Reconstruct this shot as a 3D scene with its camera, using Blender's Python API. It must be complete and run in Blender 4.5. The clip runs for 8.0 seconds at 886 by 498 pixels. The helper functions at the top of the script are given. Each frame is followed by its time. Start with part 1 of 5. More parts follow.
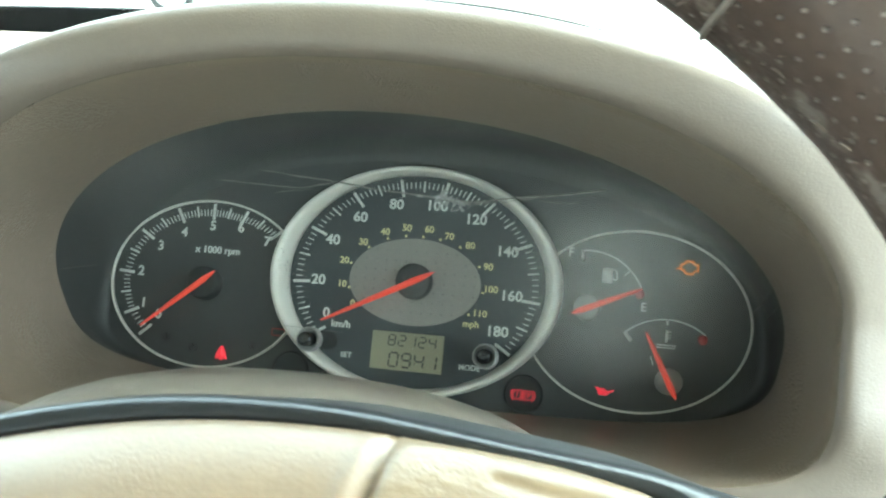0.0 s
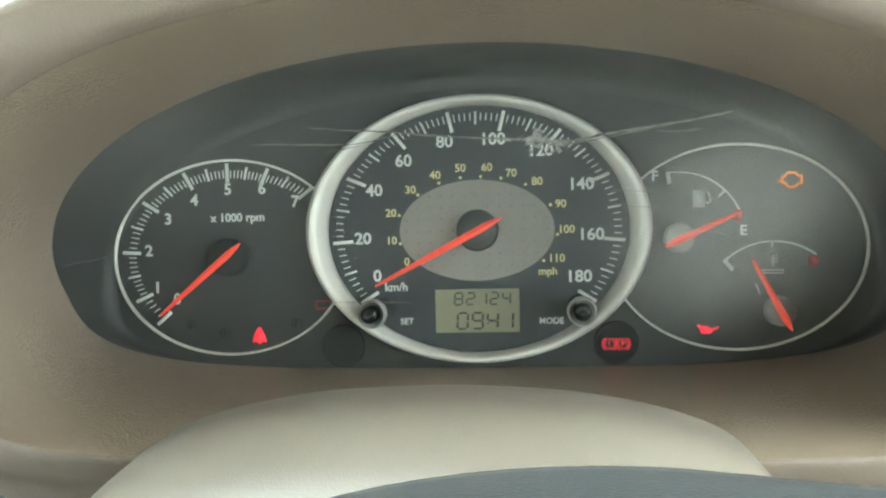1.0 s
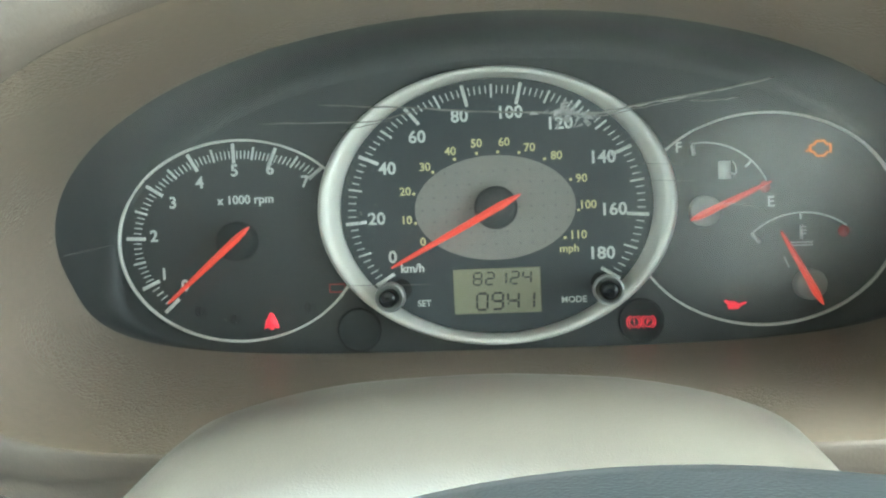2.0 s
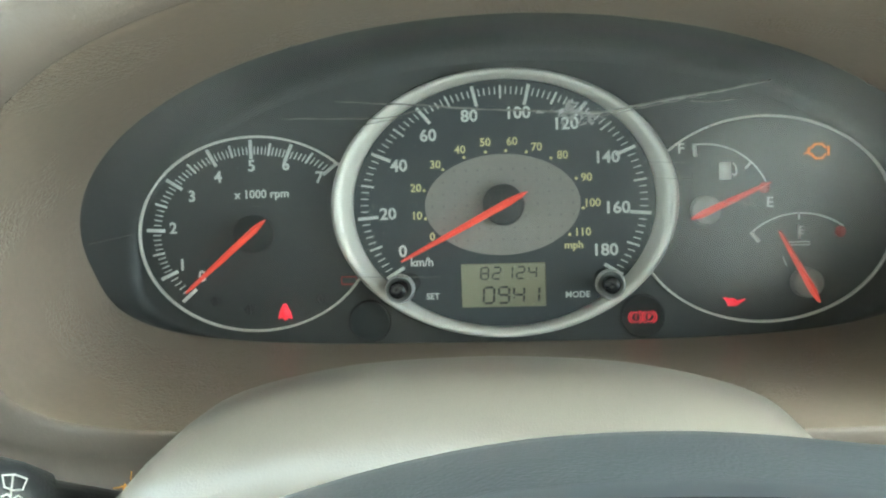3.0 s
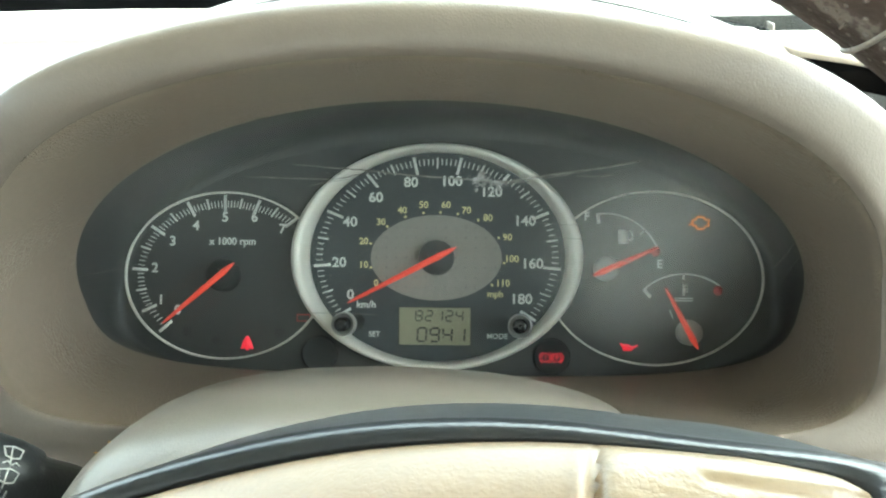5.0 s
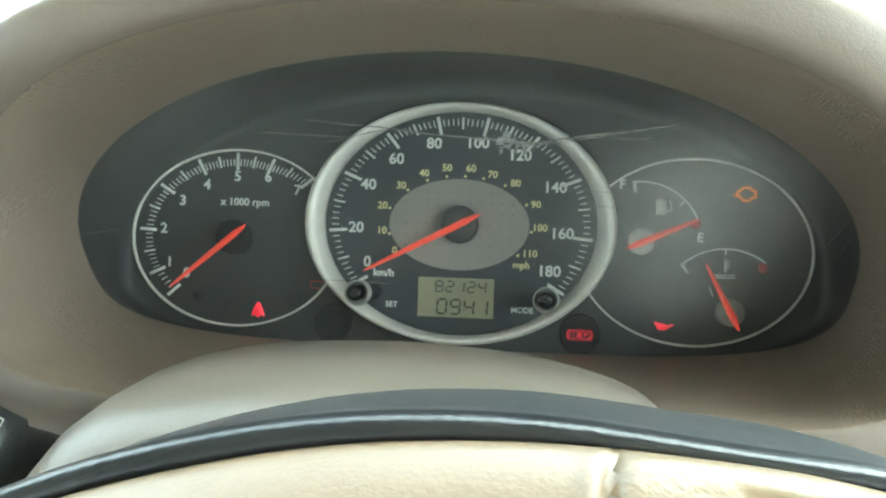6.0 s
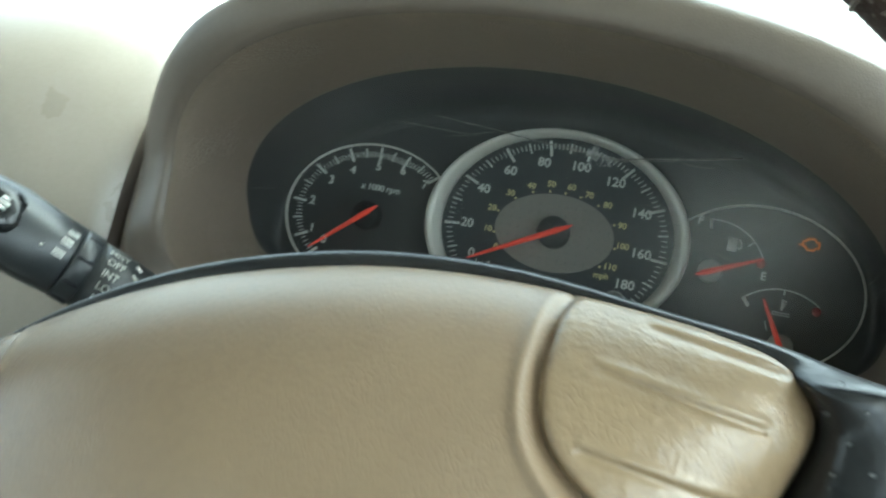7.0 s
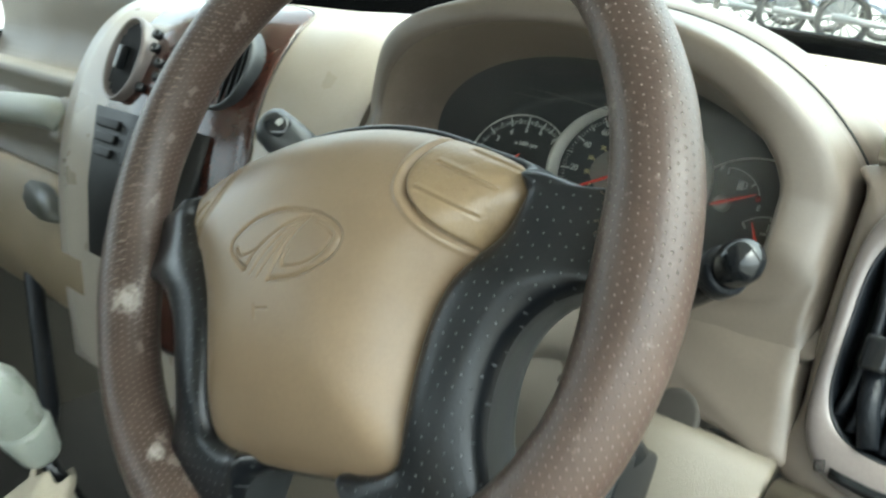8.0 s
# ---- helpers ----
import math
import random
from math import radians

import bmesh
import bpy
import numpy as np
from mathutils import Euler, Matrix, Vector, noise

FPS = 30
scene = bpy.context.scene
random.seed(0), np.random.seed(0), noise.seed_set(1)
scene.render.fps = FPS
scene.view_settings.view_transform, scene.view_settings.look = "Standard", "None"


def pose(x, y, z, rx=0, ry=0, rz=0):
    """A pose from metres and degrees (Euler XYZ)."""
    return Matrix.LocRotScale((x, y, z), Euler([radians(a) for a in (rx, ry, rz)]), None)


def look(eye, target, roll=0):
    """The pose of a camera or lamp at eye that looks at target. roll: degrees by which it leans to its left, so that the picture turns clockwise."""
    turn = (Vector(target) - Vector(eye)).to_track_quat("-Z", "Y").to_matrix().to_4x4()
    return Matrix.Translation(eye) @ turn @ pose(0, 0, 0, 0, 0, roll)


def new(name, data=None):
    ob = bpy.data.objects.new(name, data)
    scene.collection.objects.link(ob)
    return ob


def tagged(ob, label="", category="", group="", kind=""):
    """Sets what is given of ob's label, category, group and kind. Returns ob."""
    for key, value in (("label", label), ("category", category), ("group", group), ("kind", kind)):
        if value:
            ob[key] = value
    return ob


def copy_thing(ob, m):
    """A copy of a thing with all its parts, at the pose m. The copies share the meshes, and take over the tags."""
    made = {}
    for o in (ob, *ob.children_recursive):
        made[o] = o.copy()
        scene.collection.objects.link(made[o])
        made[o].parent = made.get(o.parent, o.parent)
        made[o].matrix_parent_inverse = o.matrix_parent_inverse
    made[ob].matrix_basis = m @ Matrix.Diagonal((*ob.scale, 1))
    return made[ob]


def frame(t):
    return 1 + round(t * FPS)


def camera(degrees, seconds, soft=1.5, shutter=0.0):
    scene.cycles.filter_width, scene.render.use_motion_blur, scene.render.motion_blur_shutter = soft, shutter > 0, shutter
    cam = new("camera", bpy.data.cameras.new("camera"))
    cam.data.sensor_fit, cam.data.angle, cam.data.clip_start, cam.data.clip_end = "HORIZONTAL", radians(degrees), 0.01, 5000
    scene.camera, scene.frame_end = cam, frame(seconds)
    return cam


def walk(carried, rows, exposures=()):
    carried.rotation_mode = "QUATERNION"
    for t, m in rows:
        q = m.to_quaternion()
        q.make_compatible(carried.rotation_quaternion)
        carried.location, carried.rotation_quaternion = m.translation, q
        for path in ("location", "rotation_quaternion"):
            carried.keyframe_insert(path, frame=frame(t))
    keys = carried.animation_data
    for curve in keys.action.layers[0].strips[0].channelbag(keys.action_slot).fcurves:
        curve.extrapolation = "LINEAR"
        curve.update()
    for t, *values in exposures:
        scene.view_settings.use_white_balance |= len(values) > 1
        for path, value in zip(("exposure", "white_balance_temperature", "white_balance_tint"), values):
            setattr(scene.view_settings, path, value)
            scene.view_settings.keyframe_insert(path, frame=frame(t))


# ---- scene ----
# The dash frame: x to the right, y into the dashboard, z up along the tilted dial face.
# DASH turns it into the world: the dial face leans back by 26 degrees and sits 1.15 m above the ground.
DASH = pose(0, 0, 1.15, -26, 0, 0)
cam = camera(52.3, 8.0, soft=2.2, shutter=0.3)
PATH = [
    (0, 0.08707, -0.40191, -0.02570, 95.819, -5.479, 9.968),
    (0.5, 0.04541, -0.37747, -0.00255, 91.915, -1.562, 7.235),
    (1, 0.02466, -0.35562, -0.00138, 89.000, 1.331, 5.962),
    (1.5, 0.01954, -0.34488, 0.00084, 87.745, 2.411, 5.816),
    (2, 0.01279, -0.34444, 0.00097, 87.274, 2.594, 5.239),
    (3.5, 0.01512, -0.37054, -0.00940, 88.936, 1.489, 6.174),
    (4, 0.01527, -0.38876, -0.01425, 91.091, 0.596, 4.907),
    (4.5, 0.02832, -0.41301, -0.01050, 91.956, -0.042, 4.678),
    (4.7, 0.03543, -0.42148, -0.01443, 92.715, -0.350, 4.713),
    (6, 0.04515, -0.39021, -0.01388, 90.384, -1.963, 7.421),
    (6.5, 0.04769, -0.40642, -0.02531, 91.364, -6.435, 9.566),
    (7, 0.08333, -0.45000, -0.05285, 94.218, -12.166, 16.154),
    (7.2, 0.12392, -0.47431, -0.04833, 92.745, -15.043, 21.599),
    (7.4, 0.18653, -0.49733, -0.05252, 92.061, -16.709, 28.003),
    (7.5, 0.21614, -0.51048, -0.06027, 92.123, -17.205, 30.519),
    (7.6, 0.24492, -0.52326, -0.07219, 92.499, -17.408, 32.797),
    (7.8, 0.29859, -0.54914, -0.08407, 91.610, -18.034, 37.027),
    (8, 0.34264, -0.57800, -0.09396, 89.987, -18.357, 40.107),
]
walk(cam, [(t, DASH @ pose(x, y, z, rx, ry, rz)) for t, x, y, z, rx, ry, rz in PATH],
     exposures=[(0, 4.80, 5850, -14), (1.0, 5.12, 6250, -7), (2.0, 5.20, 5850, -11), (3.5, 4.95, 6050, -10), (4.5, 4.82, 6100, -10), (6.2, 4.82, 6000, -12), (6.6, 4.35, 5750, -13), (7.05, 3.72, 5750, -12), (7.5, 3.70, 6000, -10), (8, 3.52, 6150, -8)])

# ---- light: bright overcast sky through the glass ----
world = bpy.data.worlds.new("sky")
scene.world = world
world.use_nodes = True
sky = world.node_tree.nodes.new("ShaderNodeTexSky")
sky.sky_type, sky.sun_disc = "NISHITA", False
sky.sun_elevation, sky.sun_rotation = radians(66), radians(75)
sky.air_density, sky.dust_density, sky.ozone_density = 0.7, 7.0, 0.5
backdrop_node = world.node_tree.nodes["Background"]
cloud = world.node_tree.nodes.new("ShaderNodeHueSaturation")  # thin even cloud greys the sky
cloud.inputs["Saturation"].default_value = 0.35
world.node_tree.links.new(sky.outputs[0], cloud.inputs["Color"])
world.node_tree.links.new(cloud.outputs[0], backdrop_node.inputs[0])
backdrop_node.inputs[1].default_value = 0.15
sun = new("sun", bpy.data.lights.new("sun", "SUN"))
sun.data.energy, sun.data.angle, sun.data.color = 0.32, radians(60), (1.0, 0.985, 0.965)
sun.matrix_world = look((2.3, 0.6, 6.5), (0, 0, 1.15))

# ---- materials ----
def material(name, colour, rough=0.5, metal=0.0, grain=0.0, size=1.0, vary=0.12, bump=0.0, coat=0.0, cells=False, spec=0.5):
    """A surface with variation at two scales, a fine relief (bump, in metres) of the given size, and wear in its gloss."""
    m = bpy.data.materials.new(name)
    m.use_nodes = True
    nodes, link = m.node_tree.nodes, m.node_tree.links.new
    shader = nodes["Principled BSDF"]
    shader.inputs["Metallic"].default_value = metal
    shader.inputs["Coat Weight"].default_value = coat
    shader.inputs["Specular IOR Level"].default_value = spec
    where = nodes.new("ShaderNodeTexCoord").outputs["Object"]
    wide, fine = nodes.new("ShaderNodeTexNoise"), nodes.new("ShaderNodeTexNoise")
    wide.inputs["Scale"].default_value, wide.inputs["Detail"].default_value = 22 / size, 5
    fine.inputs["Scale"].default_value, fine.inputs["Detail"].default_value = 420 / size, 3
    for tex in (wide, fine):
        link(where, tex.inputs["Vector"])
    mix = nodes.new("ShaderNodeMix")
    mix.data_type = "FLOAT"
    mix.inputs[0].default_value = 0.35
    link(wide.outputs["Fac"], mix.inputs[2])
    link(fine.outputs["Fac"], mix.inputs[3])
    ramp = nodes.new("ShaderNodeValToRGB")
    ramp.color_ramp.elements[0].position, ramp.color_ramp.elements[1].position = 0.32, 0.68
    ramp.color_ramp.elements[0].color = (*[c * (1 - vary) for c in colour], 1)
    ramp.color_ramp.elements[1].color = (*[min(1, c * (1 + vary)) for c in colour], 1)
    link(mix.outputs[0], ramp.inputs[0])
    link(ramp.outputs[0], shader.inputs["Base Color"])
    gloss = nodes.new("ShaderNodeMapRange")
    gloss.inputs[3].default_value, gloss.inputs[4].default_value = max(0.02, rough - 0.08), min(1, rough + 0.08)
    link(wide.outputs["Fac"], gloss.inputs[0])
    link(gloss.outputs[0], shader.inputs["Roughness"])
    if bump:
        relief = nodes.new("ShaderNodeBump")
        relief.inputs["Distance"].default_value = bump
        if cells:
            tex = nodes.new("ShaderNodeTexVoronoi")
            tex.feature = "SMOOTH_F1"
            tex.inputs["Scale"].default_value = grain
            link(where, tex.inputs["Vector"])
            link(tex.outputs["Distance"], relief.inputs["Height"])
        else:
            tex = nodes.new("ShaderNodeTexNoise")
            tex.inputs["Scale"].default_value, tex.inputs["Detail"].default_value = grain, 4
            link(where, tex.inputs["Vector"])
            link(tex.outputs["Fac"], relief.inputs["Height"])
        link(relief.outputs[0], shader.inputs["Normal"])
    return m


def folds(m, sx, sy, sz, depth, low, high):
    """Leather creases: thin winding furrows, deeper in some patches than in others."""
    nodes, link = m.node_tree.nodes, m.node_tree.links.new
    shader = nodes["Principled BSDF"]
    where = nodes.new("ShaderNodeTexCoord").outputs["Object"]
    bend, warp = nodes.new("ShaderNodeTexNoise"), nodes.new("ShaderNodeVectorMath")
    bend.inputs["Scale"].default_value = 160
    link(where, bend.inputs["Vector"])
    warp.operation = "MULTIPLY_ADD"
    warp.inputs[1].default_value = (0.004, 0.004, 0.004)
    link(bend.outputs["Color"], warp.inputs[0])
    link(where, warp.inputs[2])
    size = nodes.new("ShaderNodeVectorMath")
    size.operation = "MULTIPLY"
    size.inputs[1].default_value = (sx, sy, sz)
    link(warp.outputs[0], size.inputs[0])
    cell = nodes.new("ShaderNodeTexVoronoi")
    cell.feature = "DISTANCE_TO_EDGE"
    cell.inputs["Scale"].default_value = 1.0
    link(size.outputs[0], cell.inputs["Vector"])
    furrow = nodes.new("ShaderNodeMapRange")
    furrow.inputs[1].default_value, furrow.inputs[2].default_value = 0.0, 0.22
    furrow.interpolation_type = "SMOOTHSTEP"
    link(cell.outputs["Distance"], furrow.inputs[0])
    patch, mask = nodes.new("ShaderNodeTexNoise"), nodes.new("ShaderNodeMapRange")
    patch.inputs["Scale"].default_value, patch.inputs["Detail"].default_value = 26, 3
    link(where, patch.inputs["Vector"])
    mask.inputs[1].default_value, mask.inputs[2].default_value = low, high
    link(patch.outputs["Fac"], mask.inputs[0])
    relief = nodes.new("ShaderNodeBump")
    relief.inputs["Distance"].default_value = depth
    link(mask.outputs[0], relief.inputs["Strength"])
    link(furrow.outputs[0], relief.inputs["Height"])
    if shader.inputs["Normal"].links:
        link(shader.inputs["Normal"].links[0].from_socket, relief.inputs["Normal"])
    link(relief.outputs[0], shader.inputs["Normal"])


def glowing(name, colour, strength):
    m = bpy.data.materials.new(name)
    m.use_nodes = True
    shader = m.node_tree.nodes["Principled BSDF"]
    shader.inputs["Base Color"].default_value = (*[c * 0.6 for c in colour], 1)
    shader.inputs["Emission Color"].default_value = (*colour, 1)
    shader.inputs["Emission Strength"].default_value = strength
    return m


def clear(name, tint, haze, mirror=0.04, rough=0.12, glare_spots=None):
    """A thin clear sheet: what lies behind it shows, with a plain mirror gloss and a slight dusty haze on top. Extra
    spots of haze paint in glare.
    """
    m = bpy.data.materials.new(name)
    m.use_nodes = True
    nodes, link = m.node_tree.nodes, m.node_tree.links.new
    nodes.remove(nodes["Principled BSDF"])
    see, gloss, dust = nodes.new("ShaderNodeBsdfTransparent"), nodes.new("ShaderNodeBsdfGlossy"), nodes.new("ShaderNodeBsdfDiffuse")
    see.inputs[0].default_value = (*tint, 1)
    gloss.inputs["Roughness"].default_value = rough
    dust.inputs[0].default_value = (0.56, 0.56, 0.52, 1)
    facing = nodes.new("ShaderNodeLayerWeight")
    facing.inputs[0].default_value = 0.5
    power, edge = nodes.new("ShaderNodeMath"), nodes.new("ShaderNodeMath")
    power.operation, edge.operation = "POWER", "MULTIPLY_ADD"
    power.inputs[1].default_value = 5
    edge.inputs[1].default_value, edge.inputs[2].default_value = 0.9 if mirror > 0.03 else 0.25, mirror
    link(facing.outputs["Facing"], power.inputs[0])
    link(power.outputs[0], edge.inputs[0])
    first, second = nodes.new("ShaderNodeMixShader"), nodes.new("ShaderNodeMixShader")
    smear = nodes.new("ShaderNodeTexNoise")
    smear.inputs["Scale"].default_value, smear.inputs["Detail"].default_value = 14, 6
    link(nodes.new("ShaderNodeTexCoord").outputs["Object"], smear.inputs["Vector"])
    amount = nodes.new("ShaderNodeMath")
    amount.operation = "MULTIPLY"
    amount.inputs[1].default_value = haze * 2
    link(smear.outputs["Fac"], amount.inputs[0])
    veil = amount.outputs[0]
    for centre, reach, more in glare_spots or ():
        away, near, extra = nodes.new("ShaderNodeVectorMath"), nodes.new("ShaderNodeMapRange"), nodes.new("ShaderNodeMath")
        away.operation, extra.operation, near.interpolation_type = "DISTANCE", "MULTIPLY_ADD", "SMOOTHSTEP"
        away.inputs[1].default_value = centre
        link(nodes.new("ShaderNodeTexCoord").outputs["Object"], away.inputs[0])
        near.inputs[1].default_value, near.inputs[2].default_value, near.inputs[3].default_value, near.inputs[4].default_value = reach * 0.2, reach, more * 2, 0
        link(away.outputs["Value"], near.inputs[0])
        link(near.outputs[0], extra.inputs[0])
        link(smear.outputs["Fac"], extra.inputs[1])
        link(veil, extra.inputs[2])
        veil = extra.outputs[0]
    link(veil, first.inputs[0])
    link(see.outputs[0], first.inputs[1])
    link(dust.outputs[0], first.inputs[2])
    link(edge.outputs[0], second.inputs[0])
    link(first.outputs[0], second.inputs[1])
    link(gloss.outputs[0], second.inputs[2])
    link(second.outputs[0], nodes["Material Output"].inputs[0])
    return m


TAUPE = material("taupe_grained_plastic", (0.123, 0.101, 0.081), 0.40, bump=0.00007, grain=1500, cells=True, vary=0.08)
# The same taupe plastic, paler: windscreen light on the dash tops put into its colour.
TAUPE_LIT = material("lit_taupe_dash_top", (0.275, 0.245, 0.206), 0.30, bump=0.00007, grain=1500, cells=True, vary=0.07)
BEIGE = material("beige_grained_plastic", (0.106, 0.091, 0.068), 0.5, bump=0.0002, grain=1700, cells=True, vary=0.07)
SHROUD = material("greige_smooth_plastic", (0.098, 0.087, 0.073), 0.34, bump=0.00004, grain=2200, cells=True, vary=0.06)
TAN = material("tan_airbag_cover", (0.162, 0.116, 0.072), 0.38, bump=0.0001, grain=900, vary=0.1)
TAN_WORN = material("worn_tan_horn_pad", (0.166, 0.120, 0.071), 0.36, bump=0.0004, grain=300, vary=0.12)
LEATHER = material("brown_perforated_leather", (0.058, 0.039, 0.031), 0.36, bump=0.0003, grain=500, vary=0.22, spec=0.4)
BLACK = material("black_grained_plastic", (0.009, 0.0105, 0.013), 0.34, bump=0.0003, grain=700, cells=True, vary=0.2, spec=0.2)
BLACK_SMOOTH = material("black_smooth_plastic", (0.008, 0.009, 0.010), 0.18, vary=0.2, spec=0.4)
CHARCOAL = material("charcoal_dial_face", (0.021, 0.024, 0.024), 0.6, vary=0.15)
INNER = material("dark_cluster_shroud", (0.02, 0.023, 0.023), 0.9, vary=0.2, spec=0.1)
DIAL = material("blue_black_dial_print", (0.018, 0.025, 0.029), 0.6, vary=0.15)
DISC = material("grey_brown_dial_disc", (0.21, 0.195, 0.175), 0.6, vary=0.08)
SILVER = material("satin_silver_paint", (0.63, 0.61, 0.56), 0.36, metal=0.1, vary=0.05)
PRINT = material("white_dial_print", (0.60, 0.61, 0.58), 0.6, vary=0.08)
YELLOW = material("pale_yellow_dial_print", (0.62, 0.55, 0.28), 0.6, vary=0.08)
# The pointers are no lamps; a faint glow is added to brighten them.
NEEDLE = glowing("glowing_red_needle", (0.85, 0.07, 0.04), 0.016)
RED_LAMP = glowing("lit_red_symbol", (1.0, 0.03, 0.06), 0.025)
AMBER_LAMP = glowing("lit_amber_symbol", (1.0, 0.28, 0.02), 0.027)
DULL_RED = material("dull_red_print", (0.35, 0.03, 0.03), 0.6)
LCD = material("grey_green_display", (0.225, 0.218, 0.145), 0.4, vary=0.05)
LCD_INK = material("dark_display_segment", (0.035, 0.036, 0.03), 0.5)
HUB_GREY = material("pale_grey_pivot_cap", (0.28, 0.27, 0.25), 0.5)
# The two local spots paint glare over the right dials and the upper left.
LENS = clear("clear_cluster_lens", (0.97, 0.98, 0.97), 0.045, 0.03, 0.22, (((0.097, -0.055, -0.010), 0.066, 0.22), ((-0.10, -0.07, 0.032), 0.05, 0.05)))
GLASS = clear("windscreen_glass", (0.92, 0.96, 0.94), 0.02)
SCRATCH = material("pale_scratch", (0.20, 0.195, 0.175), 0.22)
SHARD = material("glassy_splinters", (0.24, 0.24, 0.23), 0.06, vary=0.6)
GLOVE = material("tan_glove_box_plastic", (0.16, 0.125, 0.08), 0.5, bump=0.0002, grain=1500, cells=True)
WOOD = material("reddish_wood_trim", (0.036, 0.014, 0.010), 0.16, vary=0.4, spec=0.5)
VENT_SILVER = material("lilac_silver_trim", (0.150, 0.130, 0.122), 0.36, metal=0.15)
CARPET = material("dark_carpet", (0.014, 0.013, 0.011), 0.95, bump=0.002, grain=500, vary=0.3)
ROOF = material("pale_headliner_cloth", (0.74, 0.72, 0.66), 0.95, bump=0.0005, grain=900)
SEAT = material("beige_seat_cloth", (0.34, 0.30, 0.24), 0.9, bump=0.0006, grain=800)
ASPHALT = material("pale_concrete_ground", (0.15, 0.148, 0.138), 0.9, size=40, vary=0.2, bump=0.01, grain=12)

COLLAR = material("grey_button_collar", (0.24, 0.24, 0.23), 0.3, metal=0.4)
GAP_SHADE = material("dark_brown_gap_shade", (0.03, 0.026, 0.021), 0.8)
# Wrinkled, same plastic as TAUPE; its paler tone stands in for light under the hood.
LINING = material("wrinkled_lit_taupe", (0.172, 0.140, 0.107), 0.4, vary=0.1)
folds(LINING, 700, 420, 480, 0.0005, 0.48, 0.72)
folds(TAN_WORN, 620, 620, 200, 0.00010, 0.46, 0.68)
folds(TAN, 800, 800, 260, 0.00007, 0.5, 0.72)
BIKE_METAL = material("dull_grey_bike_metal", (0.09, 0.095, 0.1), 0.5)
THREAD = material("grey_brown_thread", (0.15, 0.118, 0.096), 0.8)
FLUFF = material("orange_fluff", (0.55, 0.26, 0.03), 0.9)
KNOB = material("grey_green_knob_plastic", (0.26, 0.28, 0.25), 0.3, vary=0.08)
BOOT = material("pale_boot_cloth", (0.36, 0.32, 0.25), 0.85, bump=0.002, grain=60)
HANDLE = material("greenish_grey_grip", (0.15, 0.155, 0.13), 0.5, bump=0.0002, grain=1500, cells=True)
RED_PAINT = material("red_wall_paint", (0.55, 0.09, 0.06), 0.7, size=10, vary=0.2)
DULL_BLACK = material("dull_black_plastic", (0.007, 0.007, 0.007), 0.45, vary=0.2, spec=0.15)
STALK = material("grey_black_stalk_plastic", (0.028, 0.031, 0.033), 0.33, bump=0.0001, grain=1500, cells=True)
COLLAR_DARK = material("dark_grey_latch_plastic", (0.05, 0.05, 0.042), 0.4)
DOOR_TRIM = material("dark_brown_door_trim", (0.035, 0.032, 0.024), 0.6, bump=0.0002, grain=1500, cells=True)
RUBBER = material("black_rubber", (0.02, 0.02, 0.02), 0.7)
BIKE_PAINT = material("dark_bike_paint", (0.02, 0.03, 0.05), 0.2, coat=0.5)
YARD_WALL = material("pale_render", (0.22, 0.21, 0.19), 0.9, size=30, vary=0.2)


# ---- mesh helpers ----
def part(name, bm, mat, parent, label="", smooth=True):
    """Links a bmesh as one mesh object under a thing or a part."""
    bmesh.ops.recalc_face_normals(bm, faces=bm.faces)
    data = bpy.data.meshes.new(name)
    bm.to_mesh(data)
    bm.free()
    data.materials.append(mat)
    data.polygons.foreach_set("use_smooth", [smooth] * len(data.polygons))
    ob = new(name, data)
    ob.parent = parent
    if label:
        ob["label"] = label
    return ob


def thing(name, label, category, place=None, group="", kind=""):
    ob = new(name)
    ob.empty_display_size = 0.05
    ob.matrix_world = DASH @ (place or Matrix())
    return tagged(ob, label, category, group, kind)


def loft(bm, loops, ring=True, caps=(False, False)):
    """Faces between loops of equal length."""
    rows = [[bm.verts.new(p) for p in loop] for loop in loops]
    n = len(rows[0])
    for a, b in zip(rows, rows[1:]):
        for i in range(n if ring else n - 1):
            j = (i + 1) % n
            bm.faces.new((a[i], a[j], b[j], b[i]))
    if caps[0]:
        bm.faces.new(rows[0])
    if caps[1]:
        bm.faces.new(rows[-1])
    return rows


def lofted(loops, ring=True, caps=(False, False)):
    bm = bmesh.new()
    loft(bm, loops, ring, caps)
    return bm


def tube(bm, points, radius, sides=8, caps=True, flat=1.0):
    """A tube along a line of points; radius may be a list."""
    points = [Vector(p) for p in points]
    radii = radius if isinstance(radius, (list, tuple)) else [radius] * len(points)
    loops, up = [], None
    for i, p in enumerate(points):
        way = (points[min(i + 1, len(points) - 1)] - points[max(i - 1, 0)]).normalized()
        if up is None:
            up = way.orthogonal().normalized()
        up = (up - way * up.dot(way)).normalized()
        side = way.cross(up)
        loops.append([p + (up * math.cos(a) + side * math.sin(a) * flat) * radii[i] for a in [2 * math.pi * k / sides for k in range(sides)]])
    loft(bm, loops, True, (caps, caps))


def slab(bm, outline, y0, y1):
    """A plate with an outline of (x, z), from depth y0 to y1."""
    loft(bm, [[(x, y0, z) for x, z in outline], [(x, y1, z) for x, z in outline]], True, (True, True))


